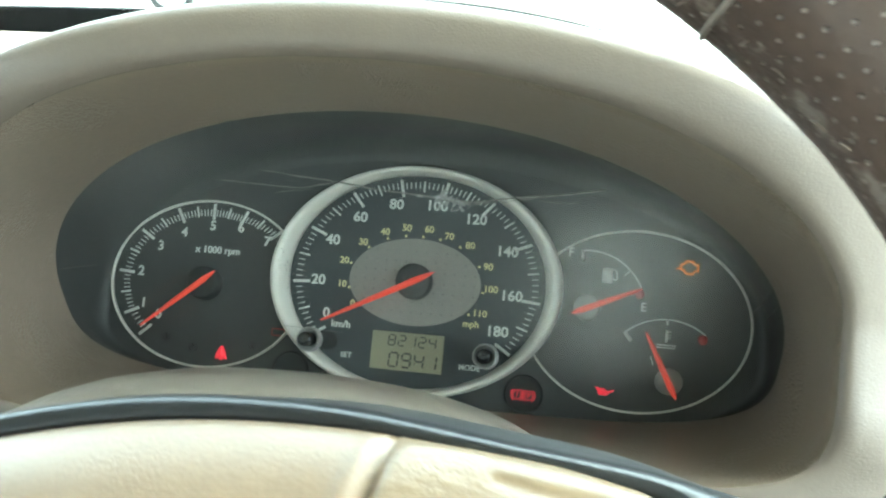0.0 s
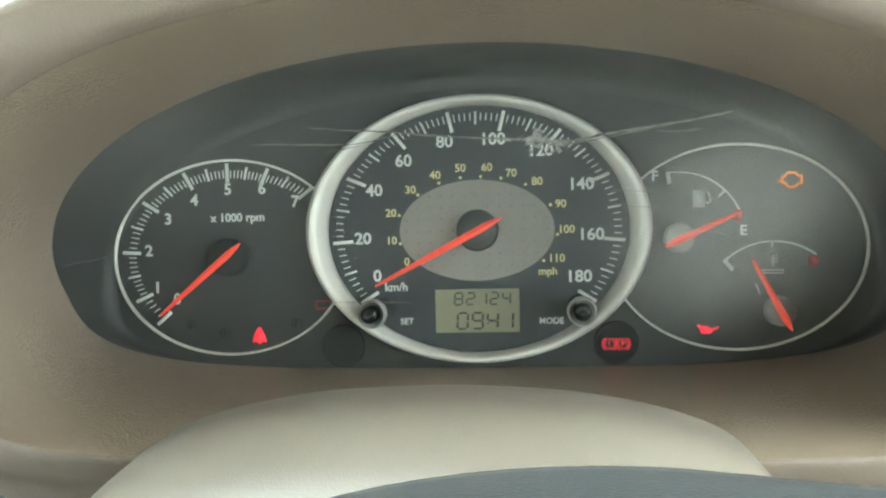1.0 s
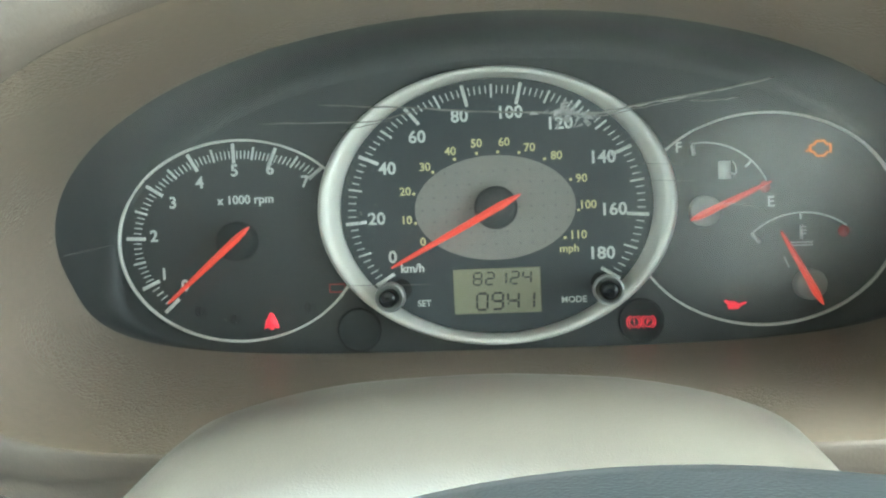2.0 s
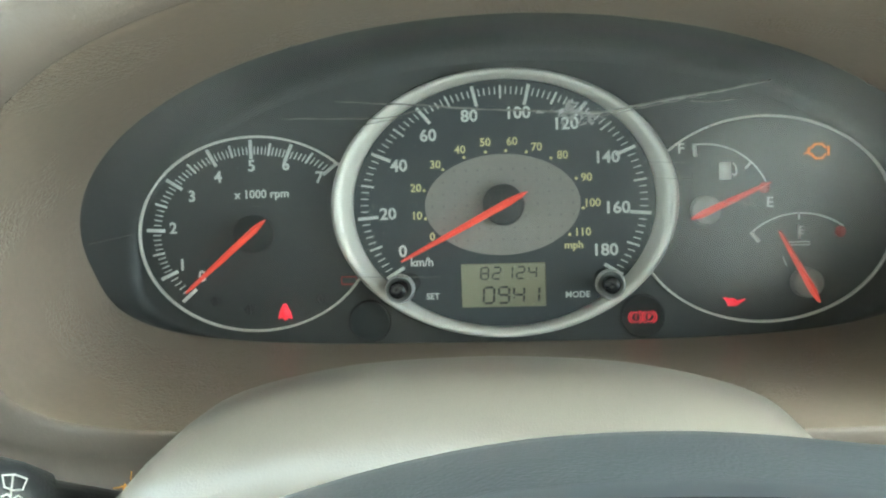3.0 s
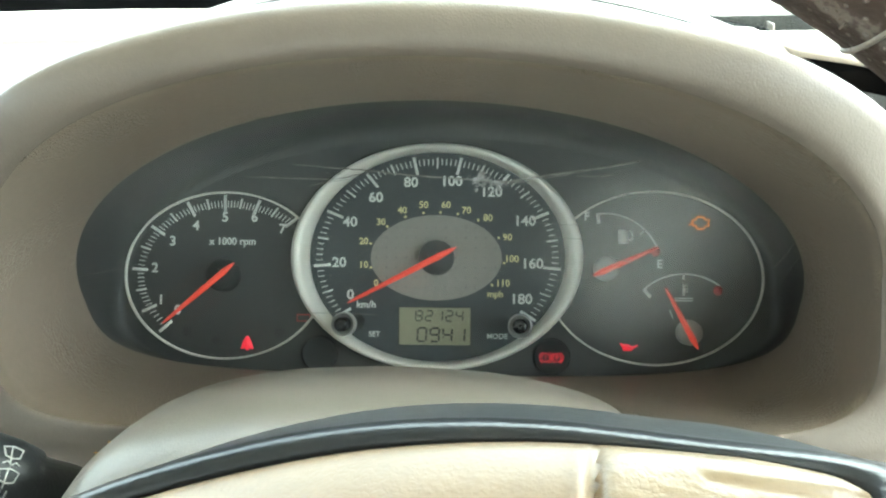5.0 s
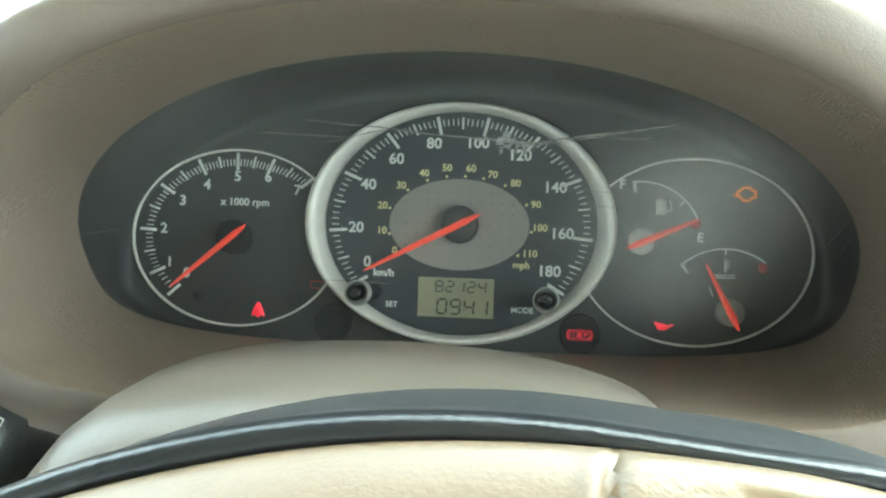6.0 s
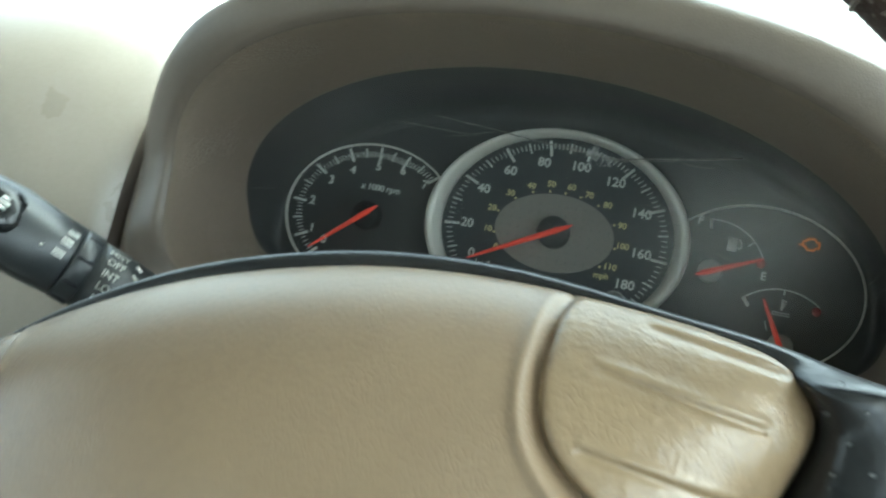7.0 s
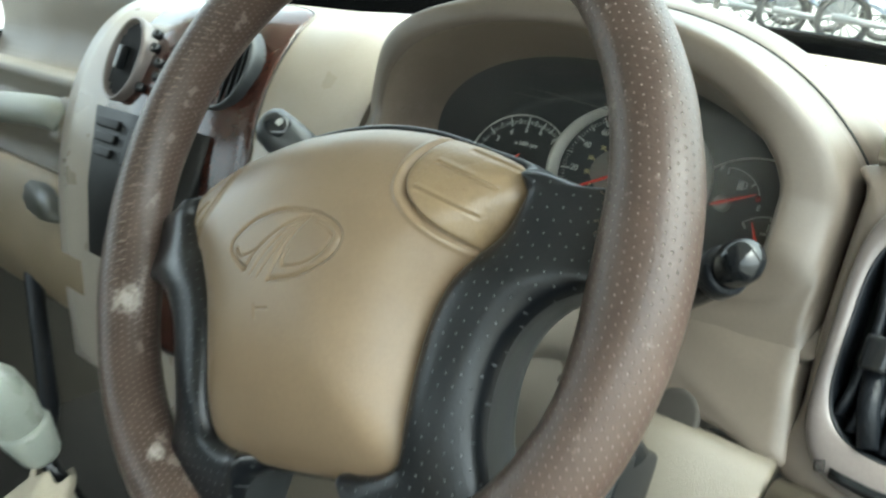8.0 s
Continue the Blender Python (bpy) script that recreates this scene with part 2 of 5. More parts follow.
def box(bm, low, high, bevel=0.0):
    made = bmesh.ops.create_cube(bm, size=1.0)["verts"]
    for v in made:
        v.co = Vector([l + (h - l) * (c + 0.5) for l, h, c in zip(low, high, v.co)])
    if bevel:
        edges = list({e for v in made for e in v.link_edges})
        bmesh.ops.bevel(bm, geom=edges, offset=bevel, segments=3, affect="EDGES", profile=0.6)


def oval(cx, cz, a, b, n=64, start=0.0, end=2 * math.pi):
    return [(cx + a * math.cos(start + (end - start) * k / n), cz + b * math.sin(start + (end - start) * k / n)) for k in range(n)]


def eye_shape(cx, z0, left, right, up, down, power, n=120):
    """A closed outline: an ellipse above z0, a squarer curve below it."""
    out = []
    for k in range(n):
        a = 2 * math.pi * k / n
        c, s = math.cos(a), math.sin(a)
        wide = right if c > 0 else left
        if s >= 0:
            out.append((cx + wide * c, z0 + up * s))
        else:
            out.append((cx + wide * math.copysign(abs(c) ** (2 / power), c), z0 - down * abs(s) ** (2 / power)))
    return out


def lettering(text, size, x, z, y, mat, parent, name="numeral", turn=0.0, thick=0.0002, wide=1.0, heavy=0.018):
    """Raised print: built-in letters, centred on (x, z), facing the driver."""
    curve = bpy.data.curves.new(name, "FONT")
    curve.body, curve.size, curve.align_x, curve.align_y, curve.extrude = text, size, "CENTER", "CENTER", thick
    curve.resolution_u, curve.offset = 3, size * heavy
    holder = bpy.data.objects.new(name, curve)
    scene.collection.objects.link(holder)
    bpy.context.view_layer.update()
    data = bpy.data.meshes.new_from_object(holder.evaluated_get(bpy.context.evaluated_depsgraph_get()))
    bpy.data.objects.remove(holder)
    data.transform(Matrix.Translation((x, y, z)) @ pose(0, 0, 0, 0, turn, 0) @ pose(0, 0, 0, 90, 0, 0) @ Matrix.Diagonal((wide, 1, 1, 1)))
    data.materials.clear()
    data.materials.append(mat)
    data.name = name
    ob = new(name, data)
    ob.parent = parent
    return ob


def stroke(bm, points, width, y, thick=0.0003):
    """A printed line of the given width along (x, z) points."""
    points = [Vector((p[0], 0, p[1])) for p in points]
    left, right = [], []
    for i, p in enumerate(points):
        way = (points[min(i + 1, len(points) - 1)] - points[max(i - 1, 0)]).normalized()
        side = Vector((-way.z, 0, way.x)) * width / 2
        left.append(p + side)
        right.append(p - side)
    up, back = Vector((0, y - thick, 0)), Vector((0, y, 0))
    loft(bm, [[l + up, r + up, r + back, l + back] for l, r in zip(left, right)], True, (True, True))


# ---- the dashboard and its hood ----
def lens_y(z):
    return -0.0505 - 0.83 * z


def smooth01(v):
    v = max(0.0, min(1.0, v))
    return v * v * (3 - 2 * v)


def curved(points, steps=6, closed=False):
    """A smooth line through the points."""
    points = [Vector(p) for p in points]
    n, out = len(points), []
    for i in range(n if closed else n - 1):
        if closed:
            a, b, c, d = (points[(i + k) % n] for k in (-1, 0, 1, 2))
        else:
            a, b, c, d = points[max(i - 1, 0)], points[i], points[i + 1], points[min(i + 2, n - 1)]
        for k in range(steps):
            t = k / steps
            out.append(0.5 * ((2 * b) + (c - a) * t + (2 * a - 5 * b + 4 * c - d) * t * t + (3 * b - a - 3 * c + d) * t ** 3))
    if not closed:
        out.append(points[-1])
    return out


OPENING = eye_shape(0.002, -0.018, 0.154, 0.153, 0.0715, 0.036, 3.8)
LIP = eye_shape(0.0, -0.012, 0.149, 0.157, 0.068, 0.0530, 6.2)
BRIM = eye_shape(0.0, -0.012, 0.1745, 0.187, 0.0865, 0.063, 6.0)


def lip_y(z):
    return -0.103 - 0.005 * smooth01((z + 0.062) / 0.03) - 0.037 * smooth01((z + 0.022) / 0.078)


def front(outline, dy):
    return [(x, lip_y(z) + dy, z) for x, z in outline]


def between(a, b, f, dy=0.0):
    return [(u[0] + (v[0] - u[0]) * f, u[1] + (v[1] - u[1]) * f + dy * (0.25 + 0.75 * smooth01((u[2] + 0.062) / 0.03)), u[2] + (v[2] - u[2]) * f) for u, v in zip(a, b)]


dashboard = thing("dashboard", "taupe and beige grained plastic dashboard with hooded binnacle", "dashboard")
inside = [(x, lens_y(z), z) for x, z in OPENING]
lip = front(LIP, 0.0)
brim = [(x, lip_y(z) + 0.002 + 0.008 * smooth01((z + 0.055) / 0.04) - 0.015 * smooth01((z - 0.010) / 0.052), z) for x, z in BRIM]
part("hood_lining", lofted([inside] + [between(inside, lip, f) for f in (0.2, 0.4, 0.6, 0.8, 0.93, 0.98)] + [between(lip, brim, 0.03, -0.0012)]), LINING, dashboard)
roll = [between(lip, brim, f, dy) for f, dy in ((0.03, -0.0016), (0.08, -0.0036), (0.15, -0.0046), (0.28, -0.0048), (0.48, -0.0042), (0.70, -0.0030), (0.88, -0.0010), (1.0, 0.003))]
def hood_ring(back, wide, high):
    """The brim's outline carried back and up over the hood; low down it turns into the cowl instead."""
    out = []
    for x, y, z in brim:
        k = smooth01((z + 0.060) / 0.035)
        low = min(back, 0.026) * (1 - k)
        out.append((x * (1 + (wide - 1) * (1.0 if x > 0 else 0.5)), y + back * k + 0.15 * low, z + max(0, z + 0.012) * (high - 1) - 1.1 * low))
    return out


for f in (0.12, 0.3, 0.5, 0.75, 1.0):
    roll.append(hood_ring(0.05 * f, 1 + 0.030 * f, 1 + 0.217 * f))
roll.append(hood_ring(0.0505, 1.026, 1.200))
part("hood_brim", lofted(roll), TAUPE, dashboard)
rear = [hood_ring(*ring) for ring in ((0.0525, 1.026, 1.200), (0.0530, 1.035, 1.236), (0.060, 1.050, 1.298), (0.070, 1.066, 1.365), (0.082, 1.078, 1.415), (0.10, 1.086, 1.445), (0.14, 1.080, 1.44), (0.2, 1.03, 1.30), (0.26, 1.0, 1.0))]
part("hood_top_cover", lofted(rear), TAUPE, dashboard)
bm = bmesh.new()
tube(bm, [p for k, p in enumerate(hood_ring(0.0516, 1.030, 1.220)) if k <= 58], 0.0011, 6)
part("hood_seam", bm, INNER, dashboard)

# lower cowl round the column, with a slanted lower edge
COWL = curved([(-0.10, -0.0715, 0), (-0.135, -0.0690, 0), (-0.151, -0.0635, 0), (-0.1625, -0.052, 0), (-0.168, -0.034, 0), (-0.1745, -0.034, 0), (-0.1748, -0.065, 0), (-0.173, -0.10, 0), (-0.165, -0.15, 0), (-0.10, -0.175, 0), (0.0, -0.175, 0), (0.10, -0.155, 0), (0.15, -0.138, 0), (0.197, -0.147, 0), (0.199, -0.13, 0), (0.193, -0.10, 0), (0.190, -0.0655, 0), (0.188, -0.046, 0), (0.179, -0.044, 0), (0.170, -0.058, 0), (0.152, -0.069, 0), (0.12, -0.0715, 0)], 5)
def cowl_loop(grow, y):
    out = []
    for p in COWL:
        z = min(-0.06 + (p.y + 0.06) * grow, -0.0675 if grow < 0.95 else 0)
        out.append((0.02 + (p.x - 0.02) * grow, y + 0.006 * smooth01((z + 0.110) / 0.03), z))
    return out
part("lower_cowl", lofted([cowl_loop(1.0, 0.03), cowl_loop(1.0, -0.092), cowl_loop(0.996, -0.0985), cowl_loop(0.985, -0.1020), cowl_loop(0.93, -0.1032), cowl_loop(0.5, -0.1037)], caps=(False, True)), TAUPE, dashboard)
# A dark disc stands in for the oval of shade at the column gap.
bm = bmesh.new()
loft(bm, [[(x, y, z) for x, z in oval(0.138, -0.140, r, r * 1.05, 32)] for r, y in ((0.0145, -0.1020), (0.0135, -0.1042), (0.011, -0.1044), (0.001, -0.1042))], True, (False, True))
part("column_gap", bm, GAP_SHADE, dashboard, "dark oval disc standing in for the shade at the column gap")
# knee panel below
def sheet(profile, xs, name, mat, thick=0.012, taper=None, label=""):
    """A moulded panel: one (y, z) profile carried along x, with a real thickness."""
    bm = bmesh.new()
    out = []
    for x in xs:
        line = curved([(y, z, 0) for y, z in (profile(x) if callable(profile) else profile)], 5)
        dx = taper(x) if taper else (0, 0)
        out.append([(x, p.x + dx[0], p.y + dx[1]) for p in line] + [(x, p.x + dx[0] + thick, p.y + dx[1] - thick * 0.4) for p in reversed(line)])
    loft(bm, out, True, (True, True))
    return part(name, bm, mat, dashboard, label)


sheet([(-0.09, -0.142), (-0.112, -0.148), (-0.118, -0.19), (-0.10, -0.27), (-0.04, -0.38)], (-0.22, -0.05, 0.1, 0.197), "knee_panel", BEIGE, label="pale beige lower panel")
sheet([(-0.09, -0.150), (-0.114, -0.156), (-0.12, -0.2), (-0.10, -0.28), (-0.04, -0.38)], (0.2005, 0.3, 0.46), "knee_panel", BEIGE)
# dash roll to the passenger side
ROLL = [(0.40, 0.246), (0.275, 0.193), (0.15, 0.140), (0.05, 0.112), (-0.03, 0.088), (-0.08, 0.062), (-0.108, 0.025), (-0.120, -0.02), (-0.120, -0.08), (-0.105, -0.15), (-0.07, -0.24), (-0.02, -0.34)]
sheet(ROLL, [-0.60 + 0.0212 * k for k in range(20)] + [-0.178], "dash_roll", TAUPE_LIT, taper=lambda x: (0.016 * smooth01((x + 0.235) / 0.055), -0.005 * smooth01((x + 0.235) / 0.055)))
def cover_line(x):
    reach = 0.425 - 0.62 * (x + 0.4) ** 2
    return [(reach, 0.1405 + 0.424 * (reach - 0.15)), (0.5 * reach + 0.07, 0.1405 + 0.424 * (0.5 * reach - 0.08)), (0.125, 0.128), (0.10, 0.10), (0.095, 0.02)]


sheet(cover_line, [-0.158 + 0.0253 * k for k in range(15)], "dash_cover", TAUPE_LIT)
bm = bmesh.new()
end_line = [(p.x + 0.016, p.y - 0.005) for p in curved([(y, z, 0) for y, z in ROLL], 5)] + [(0.27, -0.34)]
loft(bm, [[(x, y + 0.001, z - 0.001) for y, z in end_line] for x in (-0.1795, -0.1778)], True, (True, True))
part("dash_end_panel", bm, TAUPE, dashboard, smooth=False)
# passenger shelf, ledge and glove box
sheet([(0.275, 0.193), (0.12, 0.12), (0.02, 0.10), (0.0, 0.085), (0.03, 0.03), (0.02, -0.02), (-0.03, -0.028), (-0.075, -0.04), (-0.082, -0.05), (-0.075, -0.062), (-0.07, -0.075), (-0.08, -0.088), (-0.074, -0.11), (-0.062, -0.135), (-0.07, -0.15)],
      (-1.20, -1.0, -0.8, -0.7, -0.6), "passenger_shelf", BEIGE)
sheet([(-0.066, -0.150), (-0.082, -0.158), (-0.082, -0.20), (-0.062, -0.26), (-0.02, -0.30)], (-1.15, -0.9, -0.7, -0.555), "glove_box", GLOVE, label="tan glove box lid")
bm = bmesh.new()
slab(bm, [(-0.700, -0.176), (-0.690, -0.168), (-0.665, -0.1655), (-0.640, -0.169), (-0.615, -0.180), (-0.598, -0.193), (-0.602, -0.200), (-0.640, -0.205), (-0.675, -0.200), (-0.695, -0.190)], -0.0905, -0.07)
part("glove_box_latch", bm, COLLAR_DARK, dashboard, "dark oval latch")
# side fascia with a face vent
bm = bmesh.new()
SIDE = curved([(0.1955, 0.02, 0), (0.194, 0.0, 0), (0.1935, -0.06, 0), (0.1965, -0.11, 0), (0.2045, -0.155, 0), (0.33, -0.16, 0), (0.45, -0.15, 0), (0.46, -0.03, 0), (0.46, 0.025, 0), (0.33, 0.03, 0)], 5, closed=True)
def side_loop(grow, y):
    return [(0.33 + (p.x - 0.33) * grow, y + 0.25 * max(0, p.y) , -0.05 + (p.y + 0.05) * grow) for p in SIDE]
def vent_hole(grow, y):
    out = []
    for p in SIDE:
        c, s = p.x - 0.270, p.y + 0.070
        r = grow * ((abs(c) / 0.0675) ** 4.2 + (abs(s) / 0.0755) ** 4.2) ** (-1 / 4.2)
        out.append((0.270 + c * r, y, -0.070 + s * r))
    return out
loft(bm, [side_loop(1.0, 0.03), side_loop(1.0, -0.085), side_loop(0.992, -0.095), side_loop(0.972, -0.0995), vent_hole(1.0, -0.1005), vent_hole(0.97, -0.098)], True, (False, False))
part("side_fascia", bm, TAUPE, dashboard)
sheet([(0.19, 0.157), (0.12, 0.131), (0.05, 0.110), (-0.03, 0.084), (-0.075, 0.056), (-0.096, 0.033), (-0.098, 0.02)], (0.1955, 0.3, 0.46), "side_dash_top", TAUPE_LIT)
# demister slots and ribs near the glass
def dash_z(y):
    return 0.1405 + 0.424 * (y - 0.15)


def strip(name, x0, x1, y0, y1, mat):
    bm = bmesh.new()
    corners = [(x0, y0, dash_z(y0)), (x1, y0, dash_z(y0)), (x1, y1, dash_z(y1)), (x0, y1, dash_z(y1))]
    loft(bm, [[(x, y, z + d) for x, y, z in corners] for d in (-0.003, 0.0022)], True, (True, True))
    part(name, bm, mat, dashboard, smooth=False)


for x0, x1 in ((-0.42, -0.34), (-0.33, -0.25), (-0.24, -0.16), (-0.15, -0.06)):
    strip("demister_slot", x0, x1, 0.190, 0.1912, SHROUD)
for k in range(15):
    strip("demister_rib", -0.45 + 0.06 * k, -0.449 + 0.06 * k, 0.205, 0.222, SHROUD)


def big_oval(cx, cz, a, b, power, n=64):
    return [(cx + a * math.copysign(abs(math.cos(t)) ** (2 / power), math.cos(t)), cz + b * math.copysign(abs(math.sin(t)) ** (2 / power), math.sin(t))) for t in [2 * math.pi * k / n for k in range(n)]]


side_vent = thing("air_vent", "black slatted side air vent with lilac silver bezel", "air vent")
VX, VZ = 0.270, -0.070
BEZEL = ((0.0685, 0.0765, 0, -0.096), (0.0685, 0.0765, 0, -0.1035), (0.0672, 0.0752, 0, -0.1062), (0.0650, 0.0725, 0, -0.1072), (0.0622, 0.0600, 0.002, -0.1072), (0.0606, 0.0580, 0.002, -0.1055))
part("bezel", lofted([[(x, y, z) for x, z in big_oval(VX, VZ + dz, a, b, 4.2, 96)] for a, b, dz, y in BEZEL]), VENT_SILVER, side_vent)
part("inner_ring", lofted([[(x, y, z) for x, z in big_oval(VX, VZ + 0.002, a, b, 4.2, 96)] for a, b, y in ((0.0608, 0.0582, -0.1048), (0.0602, 0.0576, -0.1054), (0.0590, 0.0564, -0.1040), (0.0588, 0.0562, -0.080))]), BLACK, side_vent)
bm = bmesh.new()
slab(bm, big_oval(VX, VZ + 0.002, 0.0594, 0.0568, 4.2), -0.0815, -0.079)
part("backing", bm, INNER, side_vent)
for k in range(14):
    x = VX - 0.0535 + 0.0082 * k
    bm = bmesh.new()
    h = 0.0545 * (1 - 0.22 * (abs(k - 6.5) / 6.5) ** 4)
    bow = -0.006 * (x - VX) / 0.055
    loft(bm, [[(x + bow * (1 - v * v) - 0.0024, -0.1032, VZ + 0.002 + h * v), (x + bow * (1 - v * v), -0.1052, VZ + 0.002 + h * v), (x + bow * (1 - v * v) + 0.0024, -0.1032, VZ + 0.002 + h * v), (x + bow * (1 - v * v) + 0.0020, -0.083, VZ + 0.002 + h * v), (x + bow * (1 - v * v) - 0.0020, -0.083, VZ + 0.002 + h * v)] for v in [-1 + 0.2 * j for j in range(11)]], True, (True, True))
    part("slat", bm, BLACK, side_vent)
bm = bmesh.new()
box(bm, (0.2215, -0.1165, -0.0855), (0.2345, -0.099, -0.0675), 0.003)
slider = part("slider", bm, BLACK_SMOOTH, side_vent)
bm = bmesh.new()
tube(bm, [(0.2275, -0.104, -0.084), (0.2295, -0.1045, -0.10), (0.235, -0.104, -0.121)], [0.0052, 0.0056, 0.0054], 12)
part("slider_arm", bm, BLACK, slider)
bm = bmesh.new()
loft(bm, [[(0.223 + 0.055 * f, -0.1085, -0.1355 - 0.003 * math.sin(math.pi * f)), (0.223 + 0.055 * f, -0.1085, -0.1405 - 0.003 * math.sin(math.pi * f)), (0.223 + 0.055 * f, -0.104, -0.1405), (0.223 + 0.055 * f, -0.104, -0.1355)] for f in [k / 8 for k in range(9)]], True, (True, True))
part("shut_off_wheel", bm, BLACK_SMOOTH, side_vent)
bm = bmesh.new()
stroke(bm, [(0.2150, -0.1350), (0.2195, -0.1335), (0.2205, -0.1385), (0.2160, -0.1395), (0.2150, -0.1350)], 0.0008, -0.1073)
part("symbol", bm, BLACK_SMOOTH, side_vent)

# ---- centre stack ----
stack = thing("centre_stack", "glossy reddish wood trim centre stack with audio unit", "centre console")
STACK = curved([(-0.300, 0.062, 0), (-0.288, 0.037, 0), (-0.282, 0.010, 0), (-0.279, -0.015, 0), (-0.276, -0.045, 0), (-0.270, -0.08, 0), (-0.276, -0.13, 0), (-0.315, -0.25, 0), (-0.41, -0.265, 0), (-0.45, -0.20, 0), (-0.515, -0.10, 0), (-0.545, -0.02, 0), (-0.545, 0.03, 0), (-0.515, 0.065, 0), (-0.45, 0.079, 0), (-0.37, 0.078, 0), (-0.320, 0.073, 0)], 5, closed=True)
ROLL_LINE = [(p.x, p.y) for p in curved([(y, z, 0) for y, z in ROLL], 8)]
def roll_y(z):
    """The depth of the dash roll's face at a height."""
    for (y0, z0), (y1, z1) in zip(ROLL_LINE, ROLL_LINE[1:]):
        if z1 <= z <= z0:
            return y0 + (y1 - y0) * (z - z0) / (z1 - z0)
    return ROLL_LINE[0][0] if z > 0 else ROLL_LINE[-1][0]
def stack_loop(grow, lift):
    """The panel's outline on the dash roll: flush with it by the driver, swelling towards the middle, turned away at the far end."""
    out = []
    for p in STACK:
        wide = 1 + (grow - 1) * (smooth01((-0.29 - p.x) / 0.12) if grow > 1 else 1)
        x, z = -0.40 + (p.x + 0.40) * wide, -0.06 + (p.y + 0.06) * wide
        out.append((x, roll_y(z) - lift - 0.008 * smooth01((-0.275 - x) / 0.06) + 0.16 * max(0, -0.45 - x), z))
    return out
part("surround", lofted([stack_loop(1.02, -0.06), stack_loop(1.02, -0.006), stack_loop(1.016, 0.0), stack_loop(1.008, 0.0018), stack_loop(1.0, 0.0)]), TAUPE, stack)
part("groove", lofted([stack_loop(1.006, -0.002), stack_loop(1.002, 0.0012), stack_loop(0.996, 0.0012), stack_loop(0.99, -0.002)]), INNER, stack)
part("wood_panel", lofted([stack_loop(0.996, -0.004), stack_loop(0.994, 0.0016), stack_loop(0.985, 0.0028)] + [stack_loop(0.98 - 0.07 * k, 0.003) for k in range(14)], caps=(False, True)), WOOD, stack)
bm = bmesh.new()
slab(bm, [(-0.508, -0.066), (-0.318, -0.066), (-0.322, -0.20), (-0.436, -0.20), (-0.478, -0.14)], -0.1375, -0.12)
audio = part("audio_unit", bm, DULL_BLACK, stack)
for k in range(3):
    bm = bmesh.new()
    box(bm, (-0.495 + 0.006 * k, -0.1405, -0.085 - 0.014 * k), (-0.452, -0.136, -0.076 - 0.014 * k), 0.0015)
    part("button", bm, DULL_BLACK, audio)
bm = bmesh.new()
box(bm, (-0.43, -0.1415, -0.115), (-0.335, -0.137, -0.078), 0.002)
part("display", bm, DULL_BLACK, audio)
for k in range(5):
    bm = bmesh.new()
    tube(bm, [(-0.442 + 0.004 * (k % 2) + 0.018 * (k // 2 % 2), -0.133, 0.012 - 0.013 * k), (-0.442 + 0.004 * (k % 2) + 0.018 * (k // 2 % 2), -0.140, 0.012 - 0.013 * k)], 0.0048, 12)
    part("switch", bm, BLACK_SMOOTH, stack)


def round_vent(x, y0, z, turn, trim):
    vent = thing("round_air_vent", "round black slatted air vent with silver rim", "air vent", pose(x, y0, z, 0, 0, turn), group="round vents of the centre stack")
    part("rim", lofted([[(px, y, pz) for px, pz in oval(0, 0, r, r, 40)] for r, y in ((0.041, 0.004), (0.0425, -0.003), (0.0418, -0.007), (0.0402, -0.008), (0.039, -0.005), (0.037, 0.012))]), trim, vent)
    bm = bmesh.new()
    slab(bm, oval(0, 0, 0.0372, 0.0372, 32), 0.009, 0.011)
    part("backing", bm, DULL_BLACK, vent)
    for k in range(7):
        sx = -0.027 + 0.009 * k
        h = math.sqrt(0.0365 ** 2 - sx ** 2)
        bm = bmesh.new()
        box(bm, (sx - 0.0011, -0.004, -h), (sx + 0.0011, 0.008, h), 0.0004)
        part("slat", bm, DULL_BLACK, vent)
    bm = bmesh.new()
    box(bm, (-0.004, -0.013, -0.012), (0.004, -0.004, 0.012), 0.0015)
    part("slider", bm, BLACK_SMOOTH, vent)
    return vent


round_vent(-0.489, -0.130, -0.016, -9, VENT_SILVER)
round_vent(-0.331, -0.129, -0.002, -3, STALK)

# ---- the instrument cluster ----
cluster = thing("instrument_cluster", "charcoal instrument cluster with elliptical dials and lit warning symbols", "instrument cluster")
FACE = eye_shape(0.002, -0.018, 0.158, 0.158, 0.094, 0.0405, 3.4)
bm = bmesh.new()
slab(bm, FACE, 0.0005, 0.004)
face = part("face_plate", bm, CHARCOAL, cluster, smooth=False)
def bowl(f):
    """The dark wall that curves from the lens edge down to the dial face."""
    out = []
    for (x0, y0, z0), (x1, z1) in zip(inside, FACE):
        x2, z2 = x1 * 0.95, z1 * (0.73 if z1 > 0 else 0.97)
        a, b, c = (1 - f) ** 2, 2 * f * (1 - f), f * f
        out.append((x0 * a + x1 * b + x2 * c, y0 * a + 0.0004 * (b + c), z0 * a + z1 * b + z2 * c))
    return out


part("inner_wall", lofted([bowl(k / 14) for k in range(15)]), CHARCOAL, cluster)


